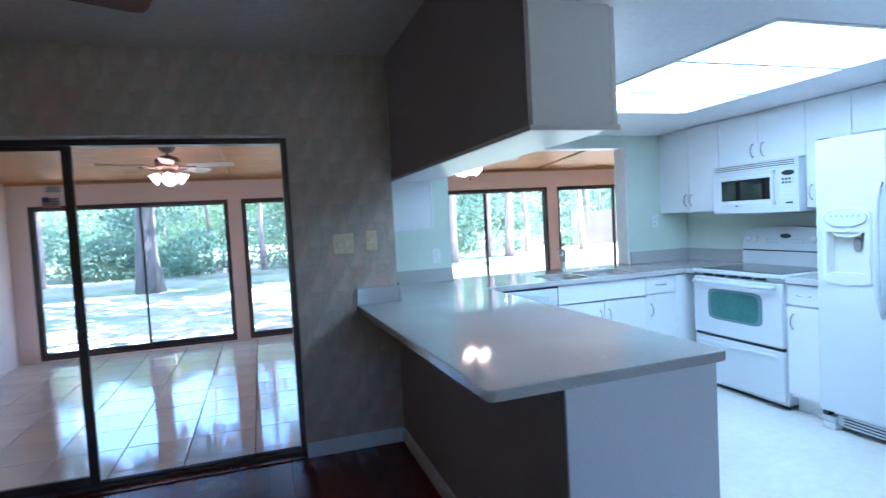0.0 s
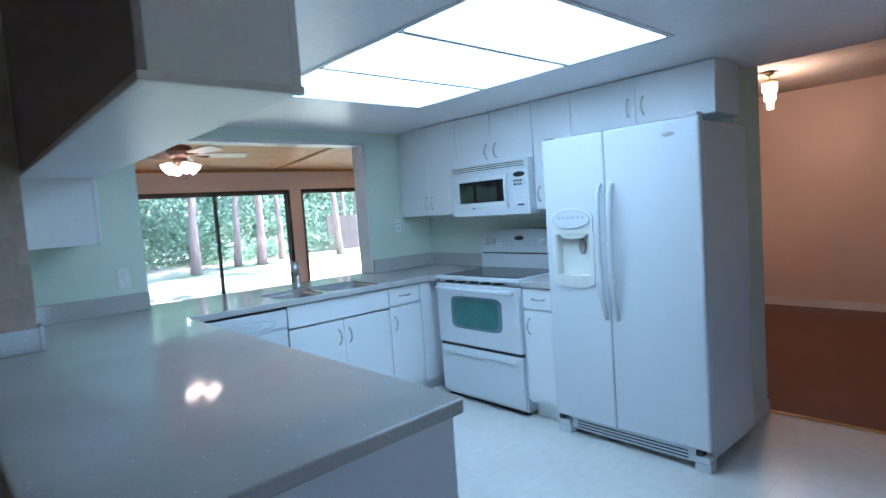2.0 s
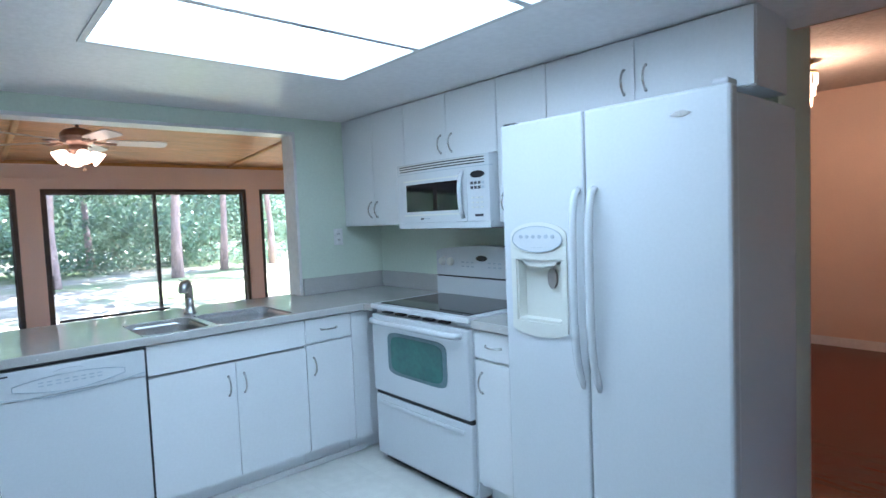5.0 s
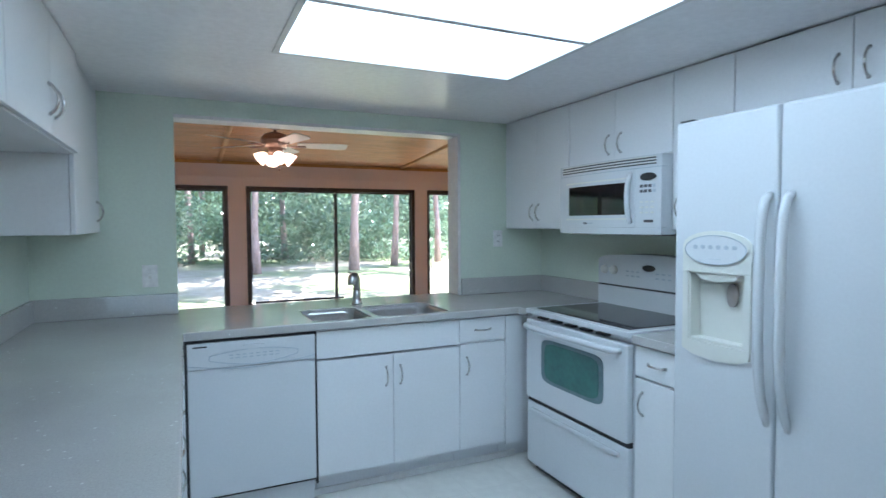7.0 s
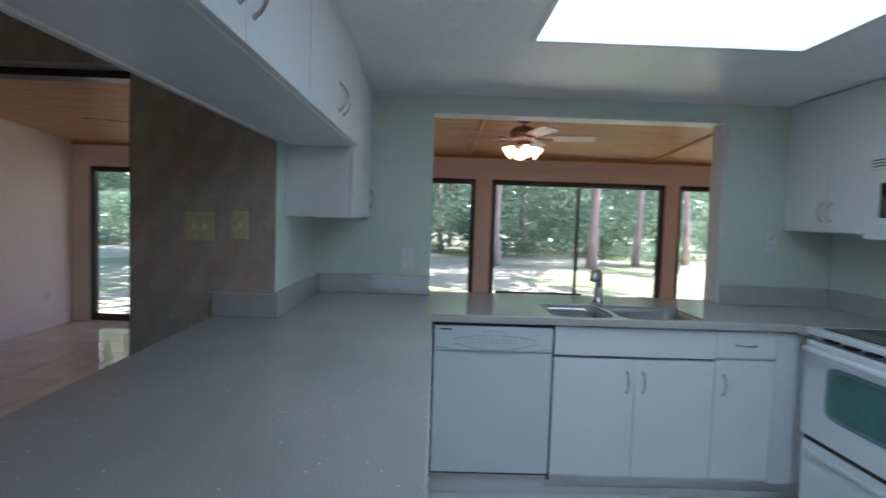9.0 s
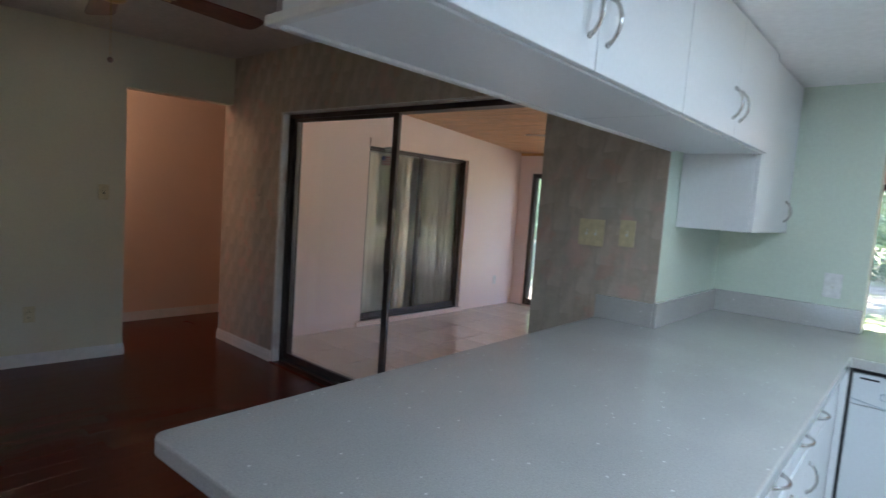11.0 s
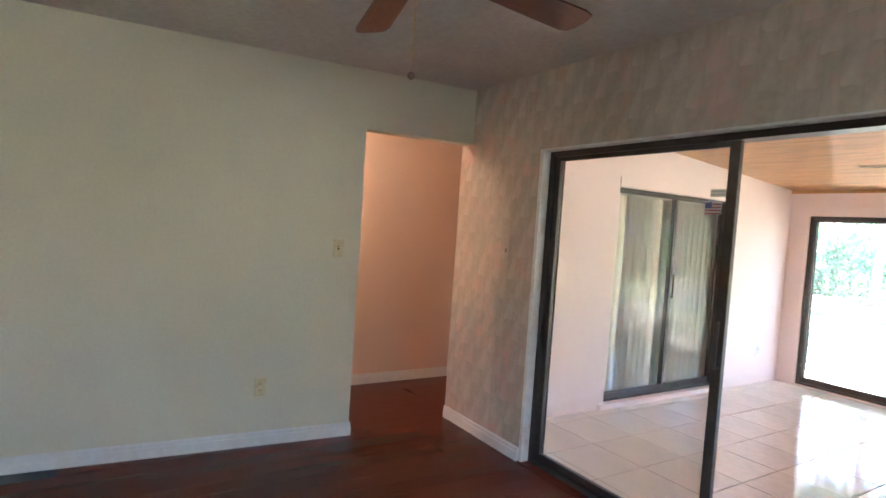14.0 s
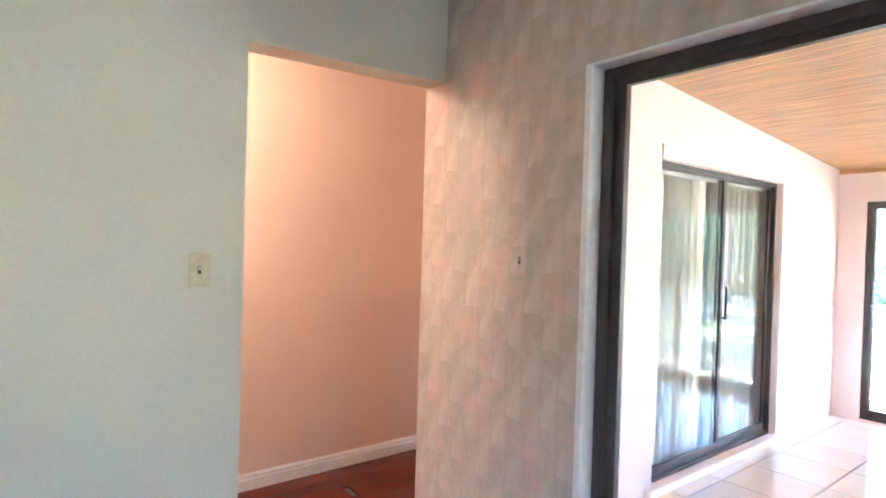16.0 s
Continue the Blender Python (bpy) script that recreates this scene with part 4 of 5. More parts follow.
door = part("oven_door", boxes(((0.004, -0.012, 0.428), (WR - 0.004, 0.03, 0.868)), r=0.008), "enamel", rg)
part("window_rim", plate(bmesh.new(), oval(0.40, 0.666, 0.246, 0.118, 40, 7.0), 0.006, Matrix.Translation((0, -0.0145, 0))), "oven_rim", door, "blue-grey glass border")
part("window", plate(bmesh.new(), oval(0.40, 0.666, 0.215, 0.100, 40, 6.0), 0.006, Matrix.Translation((0, -0.0165, 0))), "green_reflect", door, "dark oven window with a painted green reflection")
part("handle", tube(bmesh.new(), [(0.05, -0.012, 0.835), (0.055, -0.05, 0.838), (0.12, -0.058, 0.838), (0.68, -0.058, 0.838), (0.745, -0.05, 0.838), (0.75, -0.012, 0.835)], 0.016, 10), "enamel", door)
for x in (0.13, 0.25, 0.37, 0.49, 0.61):
    part("vent_slot", boxes(((x - 0.035, -0.0015, 0.878), (x + 0.035, 0.032, 0.888)), r=0.002), "black", rg)
part("seam", boxes(((0.006, 0.004, 0.405), (WR - 0.006, 0.029, 0.428))), "black", rg)
drawer = part("drawer", boxes(((0.004, -0.004, 0.055), (WR - 0.004, 0.03, 0.405)), r=0.008), "enamel", rg)
part("grip_ridge", boxes(((0.05, -0.018, 0.352), (WR - 0.05, 0.0, 0.376)), r=0.007), "enamel", drawer)
for x in (0.05, WR - 0.05):
    for y in (0.08, 0.55):
        part("foot", lathe(bmesh.new(), [(0.018, 0), (0.018, 0.03)], (x, y, 0), 10), "black", rg)
part("kick", boxes(((0.01, 0.05, 0.004), (WR - 0.01, 0.06, 0.055))), "black", rg)

# ---- microwave ----
mw = thing("microwave", (4.03, 3.782, 1.344), "white over-range microwave hood", "microwave", turn=-90)
WM = 0.756
part("body", boxes(((0, 0.02, 0.0), (WM, 0.365, 0.372)), r=0.003), "enamel", mw)
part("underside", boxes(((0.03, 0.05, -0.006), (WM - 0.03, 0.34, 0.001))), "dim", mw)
BOW = 0.024


def bowed(x0, x1, z0, z1, out, back, n=14):
    """A panel whose front bulges in plan with the whole microwave front; out lifts it off that curve."""
    bm = bmesh.new()
    xs_ = [x0 + (x1 - x0) * k / n for k in range(n + 1)]
    front = [(x, -BOW * math.sin(math.pi * x / WM) - out) for x in xs_]
    loop = front + [(x1, back), (x0, back)]
    lo, hi = [bm.verts.new((x, y, z0)) for x, y in loop], [bm.verts.new((x, y, z1)) for x, y in loop]
    bm.faces.new(lo)
    bm.faces.new(hi[::-1])
    for k in range(len(loop)):
        bm.faces.new((lo[k], lo[(k + 1) % len(loop)], hi[(k + 1) % len(loop)], hi[k]))
    bmesh.ops.recalc_face_normals(bm, faces=bm.faces)
    return bm


def bow_at(x):
    return -BOW * math.sin(math.pi * x / WM) - 0.012


grille = part("vent_grille", bowed(0, WM, 0.316, 0.372, 0.010, 0.022), "enamel", mw)
for k in range(3):
    part("slot", bowed(0.03, WM - 0.03, 0.328 + 0.0135 * k, 0.334 + 0.0135 * k, 0.0112, 0.003), "black", grille)
    part("louvre", bowed(0.03, WM - 0.03, 0.334 + 0.0135 * k, 0.339 + 0.0135 * k, 0.0128, 0.003), "bisque", grille)
md = part("door", bowed(0.0, 0.606, 0.035, 0.312, 0.012, 0.02), "enamel", mw)
for a, b, lo, hi in ((0.070, 0.566, 0.072, 0.080), (0.070, 0.566, 0.268, 0.276)):
    part("window_rim", bowed(a, b, lo, hi, 0.0145, 0.0), "bisque", md)
part("window", bowed(0.096, 0.546, 0.096, 0.252, 0.0135, 0.0), "ceramic", md, "black glass window")
grip_pts = [(0.580, bow_at(0.580) - 0.026 * math.sin(math.pi * k / 8) ** 0.5, 0.055 + 0.24 * k / 8) for k in range(9)]
part("handle", tube(bmesh.new(), grip_pts, 0.012, 10), "enamel", md, "bowed white door handle")
part("badge", bowed(0.235, 0.262, 0.050, 0.060, 0.0135, 0.0, 3), "dark_print", md, "small dark maker's mark")
part("badge", bowed(0.266, 0.315, 0.053, 0.058, 0.0135, 0.0, 3), "grey_print", md)
mp_ = part("control_panel", bowed(0.609, WM, 0.035, 0.312, 0.012, 0.02), "enamel", mw)
part("display", plate(bmesh.new(), oval(0.682, 0.272, 0.047, 0.018), 0.012, Matrix.Translation((0, bow_at(0.645) - 0.002, 0))), "black", mp_, "black oval clock display")
for k in range(4):
    for z in (0.222, 0.198):
        x = 0.636 + 0.024 * k
        part("key", boxes(((x, bow_at(x) - 0.002, z), (x + 0.017, bow_at(x) + 0.006, z + 0.014)), r=0.001), "dark_print" if k < 3 else "grey_print", mp_)
for k in range(3):
    for z in (0.15, 0.125, 0.10):
        x = 0.638 + 0.03 * k
        part("key", boxes(((x, bow_at(x) - 0.002, z), (x + 0.017, bow_at(x) + 0.006, z + 0.008)), r=0.001), "bisque", mp_)
part("key_row", boxes(((0.66, bow_at(0.66) - 0.002, 0.058), (0.715, bow_at(0.66) + 0.004, 0.070)), r=0.001), "dark_print", mp_)
part("lower_lip", bowed(0.0, WM, 0.0, 0.033, 0.009, 0.02), "enamel", mw)
part("upper_seam", bowed(0.002, WM - 0.002, 0.312, 0.3155, 0.009, 0.02), "grey_print", mw)

# ---- refrigerator ----
fr = thing("refrigerator", (3.755, 2.700, 0), "white side-by-side refrigerator with ice and water dispenser", "refrigerator", turn=-90)
WF, ZF, DF = 0.928, 1.775, 0.60
part("body", boxes(((0.006, 0.062, 0.06), (WF - 0.006, DF, 1.755)), r=0.006), "enamel", fr)
SEAM = 0.408


def fridge_door(name, a, b):
    return part(name, boxes(((a, 0, 0.115), (b, 0.055, ZF)), r=0.012), "enamel", fr)


# freezer door with a recess for the dispenser
R0, R1, RZ0, RZ1 = 0.070, 0.298, 0.965, 1.22
bm = bmesh.new()
xs2, zs2 = [0.0, R0, R1, SEAM - 0.003], [0.115, RZ0, RZ1, ZF]
tmp = slab(bm, xs2, zs2, 0.0, 0.055, lambda x, z: not (R0 < x < R1 and RZ0 < z < RZ1))
bmesh.ops.transform(bm, matrix=Matrix(((1, 0, 0, 0), (0, 0, 1, 0), (0, 1, 0, 0), (0, 0, 0, 1))), verts=bm.verts)
bmesh.ops.recalc_face_normals(bm, faces=bm.faces)
fz = part("freezer_door", bm, "enamel", fr)
md2 = fz.modifiers.new("edge", "BEVEL")
md2.width, md2.segments, md2.limit_method = 0.008, 2, "ANGLE"
fd = fridge_door("fridge_door", SEAM + 0.003, WF)
part("door_gap", boxes(((SEAM - 0.0025, 0.02, 0.12), (SEAM + 0.0025, 0.058, ZF - 0.004))), "grey_print", fr)
part("gasket", boxes(((0.012, 0.055, 0.12), (WF - 0.012, 0.062, 1.75))), "dim", fr)
bm = bmesh.new()
box(bm, (0.044, -0.007, 0.955), (R0, 0.004, RZ1), 0.002)
box(bm, (R1, -0.007, 0.955), (0.325, 0.004, RZ1), 0.002)
arch = [(0.325, RZ1), (0.325, 1.31)] + [(0.1845 + 0.1405 * math.cos(math.pi * k / 16), 1.315 + 0.055 * math.sin(math.pi * k / 16)) for k in range(1, 16)] + [(0.044, 1.31), (0.044, RZ1)]
plate(bm, arch, 0.011, Matrix.Translation((0, -0.007, 0)))
plate(bm, [(0.044, 0.955), (0.046, 0.932), (0.09, 0.914), (0.1845, 0.905), (0.28, 0.914), (0.323, 0.932), (0.325, 0.955), (R1, 0.965), (R0, 0.965)], 0.012, Matrix.Translation((0, -0.009, 0)))
disp = part("dispenser", bm, "bisque", fz, "off-white dispenser surround")
part("recess", boxes(((R0, 0.05, RZ0), (R1, 0.056, RZ1)), ((R0, 0.0, RZ0), (R0 + 0.006, 0.05, RZ1)), ((R1 - 0.006, 0.0, RZ0), (R1, 0.05, RZ1)), ((R0, 0.0, RZ1 - 0.006), (R1, 0.05, RZ1)), ((R0, 0.0, RZ0), (R1, 0.05, RZ0 + 0.006))), "bisque", disp)
part("keypad", plate(bmesh.new(), oval(0.1845, 1.302, 0.125, 0.052), 0.006, Matrix.Translation((0, -0.0125, 0))), "enamel", disp, "oval white keypad")
ring_ = [(x, -0.0125, z) for x, z in oval(0.1845, 1.302, 0.125, 0.052, 40)]
part("keypad_rim", tube(bmesh.new(), ring_ + ring_[:1], 0.0018, 6), "grey_print", disp, "thin grey oval rim")
for k in range(6):
    part("key", plate(bmesh.new(), oval(0.105 + 0.032 * k, 1.312, 0.009, 0.008, 12), 0.002, Matrix.Translation((0, -0.0140, 0))), "grey_print", disp)
part("mark", boxes(((0.155, -0.0140, 1.27), (0.215, -0.0120, 1.269))), "grey_print", disp, "small grey maker's mark")
part("ice_chute", plate(bmesh.new(), [(0.09, 1.218), (0.28, 1.218), (0.26, 1.198), (0.1845, 1.186), (0.11, 1.198)], 0.03, Matrix.Translation((0, 0.002, 0))), "bisque", disp)
part("paddle", plate(bmesh.new(), oval(0.222, 1.142, 0.022, 0.042), 0.012, Matrix.Translation((0, 0.034, 0))), "dim", disp, "dark water lever")
part("drip_tray", boxes(((R0 + 0.01, -0.002, 0.968), (R1 - 0.01, 0.045, 0.978)), r=0.003), "bisque", disp)
for x, door in ((SEAM - 0.026, fz), (SEAM + 0.045, fd)):
    pts = [(x, 0.006, 0.735), (x, -0.010, 0.775), (x, -0.030, 0.835), (x, -0.041, 0.90), (x, -0.047, 1.00), (x, -0.049, 1.15), (x, -0.046, 1.32), (x, -0.040, 1.42), (x, -0.026, 1.472), (x, 0.0, 1.49)]
    part("handle", tube(bmesh.new(), pts, [0.011, 0.0135, 0.0145, 0.015, 0.0155, 0.0155, 0.0155, 0.015, 0.014, 0.012], 12), "enamel", door, "long bowed white handle")
part("badge", plate(bmesh.new(), [(0.775 + 0.036 * (k / 10 - 1), 1.704 + 0.010 * math.sin(math.pi * k / 20)) for k in range(21)] + [(0.775 + 0.036 * (1 - k / 10), 1.704 - 0.010 * math.sin(math.pi * k / 20)) for k in range(1, 20)], 0.004, Matrix.Translation((0, -0.003, 0))), "chrome", fd, "small chrome lens-shaped badge")
part("hinge_cap", boxes(((WF - 0.065, 0.012, ZF - 0.002), (WF - 0.012, 0.085, ZF + 0.020)), r=0.009), "enamel", fr)
part("hinge_cap", boxes(((0.012, 0.005, ZF - 0.002), (0.075, 0.08, ZF + 0.006)), r=0.002), "black", fr)
part("toe_grille", boxes(((0.09, 0.03, 0.035), (WF - 0.09, 0.055, 0.105)), r=0.004), "enamel", fr)
for k in range(3):
    part("grille_slot", boxes(((0.13, 0.0285, 0.048 + 0.018 * k), (WF - 0.13, 0.033, 0.055 + 0.018 * k))), "black", fr)
for a, b in ((0.006, 0.09), (WF - 0.09, WF - 0.006)):
    part("foot", boxes(((a, 0.01, 0.0), (b, 0.075, 0.05)), ((a, 0.005, 0.05), (b, 0.075, 0.085)), r=0.006), "enamel", fr)
    part("roller_cap", boxes(((a + 0.012, -0.002, 0.088), (a + 0.05, 0.05, 0.114)), r=0.004), "black", fr)

# ---- kitchen ceiling light ----
cl = thing("ceiling_light", (0, 0, ZK), "large recessed fluorescent light with three acrylic panels", "ceiling light")
splits = [LY0, 2.29, 2.875, LY1]
for a, b in zip(splits, splits[1:]):
    part("diffuser", boxes(((LX0 + 0.006, a + 0.006, 0.010), (LX1 - 0.006, b - 0.006, 0.014))), "diffuser", cl, "glowing white acrylic panel")
part("frame", boxes(((LX0 - 0.012, LY0 - 0.012, -0.006), (LX0 + 0.012, LY1 + 0.012, 0.008)), ((LX1 - 0.012, LY0 - 0.012, -0.006), (LX1 + 0.012, LY1 + 0.012, 0.008)), ((LX0 + 0.012, LY0 - 0.012, -0.006), (LX1 - 0.012, LY0 + 0.012, 0.008)), ((LX0 + 0.012, LY1 - 0.012, -0.006), (LX1 - 0.012, LY1 + 0.012, 0.008))), "trim", cl)
for y in splits[1:-1]:
    part("divider", boxes(((LX0 + 0.013, y - 0.015, -0.008), (LX1 - 0.013, y + 0.015, 0.009))), "trim", cl)

# ---- wall plates ----


def wall_plate(name, place, turn, label, material, w=0.07, h=0.115, toggles=1, sockets=0, mark="bisque"):
    p = thing(name, place, label, "switch" if toggles else "outlet", turn=turn)
    part("plate", boxes(((-w / 2, -0.006, -h / 2), (w / 2, 0, h / 2)), r=0.002), material, p)
    for k in range(toggles):
        x = (k - (toggles - 1) / 2) * 0.046
        part("slot", boxes(((x - 0.006, -0.0075, -0.013), (x + 0.006, -0.005, 0.013))), mark, p)
        part("toggle", boxes(((x - 0.004, -0.016, 0.0), (x + 0.004, -0.006, 0.011)), r=0.001), material, p)
    for z in ((0.02, -0.02) if sockets else ()):
        s = part("socket", plate(bmesh.new(), oval(0, z, 0.016, 0.014, 16, 3), 0.003, Matrix.Translation((0, -0.0085, 0))), material, p)
        part("slits", boxes(((-0.008, -0.0095, z - 0.005), (-0.005, -0.008, z + 0.005)), ((0.005, -0.0095, z - 0.005), (0.008, -0.008, z + 0.005))), "dark_print", s)
    return p


wall_plate("light_switch", (1.0, YW, 1.305), 0, "almond double switch plate on floral wallpaper", "almond", 0.128, 0.125, 2)
wall_plate("light_switch", (1.175, YW, 1.315), 0, "almond single switch plate on floral wallpaper", "almond", 0.072, 0.12, 1)
wall_plate("light_switch", (-2.513, 2.686, 1.275), 85.15, "ivory switch plate beside the hall opening", "almond", 0.07, 0.115, 1, 0, "dark_print")
wall_plate("light_switch", (-1.955, YW, 1.334), 0, "switch plate covered in matching wallpaper", "wallpaper", 0.07, 0.115, 1, 0, "dark_print")
wall_plate("light_switch", (1.868, YK, 1.127), 0, "white switch plate on mint wall", "outlet", 0.075, 0.12, 1)
wall_plate("outlet", (4.03, YK, 1.296), 0, "white duplex outlet above the worktop", "outlet", 0.07, 0.115, 0, 1)
wall_plate("outlet", (-2.551, 2.233, 0.375), 85.15, "ivory duplex outlet low on the sage wall", "almond", 0.07, 0.115, 0, 1)
wall_plate("outlet", (XS, 7.43, 0.352), 90, "white duplex outlet in the sunroom", "trim", 0.07, 0.115, 0, 1)
cv = thing("blank_plate", (-2.643, 1.147, 0.368), "painted-over blank cover plate on sage wall", "cover plate", turn=85.15)
part("plate", boxes(((-0.06, -0.005, -0.06), (0.06, 0, 0.06)), r=0.002), "sage", cv)

# ---- decals on the fixed leaf of the sliding door ----
dec = thing("flag_decal", (-0.572, YW + 0.103, 1.625), "small faded red, white and blue flag sticker on glass", "sticker")
dec.scale = (0.8, 1, 0.8)
part("backing", boxes(((-0.052, 0, -0.022), (0.052, 0.002, 0.052)), ), "trim", dec)
part("canton", boxes(((-0.05, -0.001, 0.015), (-0.008, 0.0, 0.05))), "flag_blue", dec)
for k in range(4):
    part("stripe", boxes(((-0.05 if k < 2 else -0.007, -0.001, -0.02 + 0.018 * k), (0.05, 0.0, -0.011 + 0.018 * k))), "flag_red", dec)
tag_ = thing("label_decal", (-0.555, YW + 0.103, 1.708), "small white sticker with grey lines on glass", "sticker")
part("backing", boxes(((-0.035, 0, -0.018), (0.04, 0.002, 0.018))), "trim", tag_)
part("line", boxes(((-0.034, -0.001, -0.012), (0.038, 0.0, -0.006)), ((-0.034, -0.001, 0.006), (0.038, 0.0, 0.011))), "grey_print", tag_)

# ---- ceiling fans ----


def ceiling_fan(place, label, housing, metal, blade_mat, first, n, reach, drop, lights, group):
    f = thing("ceiling_fan", place, label, "ceiling fan", group)
    part("canopy", lathe(bmesh.new(), [(0.075, 0.0), (0.075, -0.02), (0.05, -0.05), (0.02, -0.06)]), housing, f)
    part("rod", tube(bmesh.new(), [(0, 0, -0.05), (0, 0, -drop)], 0.012), metal, f)
    part("motor_housing", lathe(bmesh.new(), [(0.03, -drop + 0.02), (0.09, -drop), (0.112, -drop - 0.025), (0.112, -drop - 0.075), (0.09, -drop - 0.10), (0.06, -drop - 0.11)], n=28), housing, f)
    part("band", lathe(bmesh.new(), [(0.1125, -drop - 0.035), (0.116, -drop - 0.047), (0.1125, -drop - 0.06)], n=28), metal, f)
    zb = -drop - 0.085
    for k in range(n):
        a = radians(first + 360 * k / n)
        outline = [(0.18, -0.045), (0.22, -0.055), (reach - 0.05, -0.068), (reach - 0.012, -0.058), (reach, -0.03), (reach, 0.03), (reach - 0.012, 0.058), (reach - 0.05, 0.068), (0.22, 0.055), (0.18, 0.045)]
        b = part("blade", plate(bmesh.new(), outline, 0.007, pose(0, 0, 0, 90)), blade_mat, f)
        b.matrix_basis = pose(0, 0, zb, 0, 0, math.degrees(a)) @ pose(0, 0, 0, -12, 0, 0)
        arm = part("blade_arm", tube(tube(bmesh.new(), [(0.09, 0, -0.002), (0.14, 0.018, -0.012), (0.20, 0.028, -0.010), (0.25, 0.02, -0.010)], 0.007, 6), [(0.09, 0, -0.002), (0.14, -0.018, -0.012), (0.20, -0.028, -0.010), (0.25, -0.02, -0.010)], 0.007, 6), metal, f)
        arm.matrix_basis = pose(0, 0, zb, 0, 0, math.degrees(a))
    part("switch_cup", lathe(bmesh.new(), [(0.06, -drop - 0.11), (0.062, -drop - 0.15), (0.045, -drop - 0.175), (0.015, -drop - 0.185)]), metal, f)
    for k in range(lights):
        a = 2 * math.pi * k / lights + 0.08
        m = Matrix.Translation((0.075 * math.cos(a), 0.075 * math.sin(a), -drop - 0.165)) @ Euler((0, 0, a)).to_matrix().to_4x4() @ pose(0, 0, 0, 0, 128)
        arm = part("lamp_arm", tube(bmesh.new(), [(0.03 * math.cos(a), 0.03 * math.sin(a), -drop - 0.15), (0.08 * math.cos(a), 0.08 * math.sin(a), -drop - 0.17)], 0.012, 8), metal, f)
        prof = [(0.020, 0.0), (0.029, 0.010), (0.043, 0.034), (0.050, 0.058), (0.060, 0.080)]
        part("lamp_shade", lathe(bmesh.new(), prof, (0, 0, 0), 16, m), "bulb", f, "lit frosted tulip glass shade")
    cx, cy, low = (0.03, 0.0, 0.28) if lights else (0.015, -0.012, 0.41)
    chain = tube(bmesh.new(), [(cx, cy, -drop - 0.16), (cx, cy, -drop - low)], 0.0018, 5)
    c = part("pull_chain", chain, metal, f)
    part("pull_ball", lathe(bmesh.new(), [(0.002, 0.012), (0.009, 0.008), (0.012, 0), (0.009, -0.008), (0.002, -0.012)], (cx, cy, -drop - low - 0.01), 12), "fan_brown", c)
    return f


ceiling_fan((2.75, 6.0, sun_z(6.0)), "brown ceiling fan with whitewashed blades and lit tulip shades", "fan_brown", "fan_brown", "blade_white", -6, 5, 0.60, 0.10, 4, "fans in the sunroom")
ceiling_fan((-0.27, 6.0, sun_z(6.0)), "brown ceiling fan with whitewashed blades and lit tulip shades", "fan_brown", "fan_brown", "blade_white", -12, 5, 0.60, 0.10, 4, "fans in the sunroom")
ceiling_fan((-0.44, 2.06, ZD), "brass ceiling fan with dark rosewood blades and pull chain", "brass", "brass", "rosewood", 95, 5, 0.70, 0.165, 0, "")
# ---- chandelier, hall lamp, ceiling vent ----
ch = thing("chandelier", (6.9, 2.44, 2.46), "small lit crystal chandelier with hanging prisms", "chandelier")
ch.scale = (0.6, 0.6, 0.88)
part("canopy", lathe(bmesh.new(), [(0.06, 0), (0.06, -0.02), (0.02, -0.04)]), "brass", ch)
part("rod", tube(bmesh.new(), [(0, 0, -0.03), (0, 0, -0.30)], 0.006), "brass", ch)
part("ring", lathe(bmesh.new(), [(0.10, -0.085), (0.112, -0.10), (0.10, -0.115), (0.085, -0.10)]), "brass", ch)
for tier, (r, n, z0, z1) in enumerate(((0.10, 12, -0.10, -0.21), (0.075, 9, -0.18, -0.30), (0.04, 6, -0.26, -0.39))):
    for k in range(n):
        a = 2 * math.pi * k / n + tier * 0.3
        x, y = r * math.cos(a), r * math.sin(a)
        part("prism", tube(bmesh.new(), [(x, y, z0), (x, y, z0 - 0.02), (x, y, z1 + 0.02), (x, y, z1)], [0.003, 0.010, 0.010, 0.002], 4), "crystal", ch)
lamp("chandelier_bulbs", (6.9, 2.44, 2.15), 5.3, WARM, 0.05)
hl = thing("hall_lamp", (-3.0, 2.3, ZD), "round frosted ceiling lamp in the hall", "ceiling light")
part("base", lathe(bmesh.new(), [(0.13, 0), (0.13, -0.02), (0.12, -0.03)]), "brass", hl)
part("globe", lathe(bmesh.new(), [(0.115, -0.03), (0.12, -0.06), (0.09, -0.10), (0.03, -0.12)]), "bulb", hl, "lit frosted glass bowl")
lamp("hall_bulb", (-3.0, 2.3, ZD - 0.22), 1.02, (1.0, 0.67, 0.42), 0.08)
vent = thing("ceiling_vent", (6.66, 1.22, 2.46), "dark slatted ceiling air vent", "vent")
part("frame", boxes(((-0.16, -0.09, -0.012), (0.16, -0.07, 0)), ((-0.16, 0.07, -0.012), (0.16, 0.09, 0)), ((-0.16, -0.07, -0.012), (-0.14, 0.07, 0)), ((0.14, -0.07, -0.012), (0.16, 0.07, 0)), r=0.002), "dim", vent)
part("backing", boxes(((-0.14, -0.07, -0.003), (0.14, 0.07, -0.001))), "black", vent)
for k in range(6):
    part("slat", boxes(((-0.14, -0.062 + 0.022 * k, -0.010), (0.14, -0.054 + 0.022 * k, -0.004))), "dim", vent)

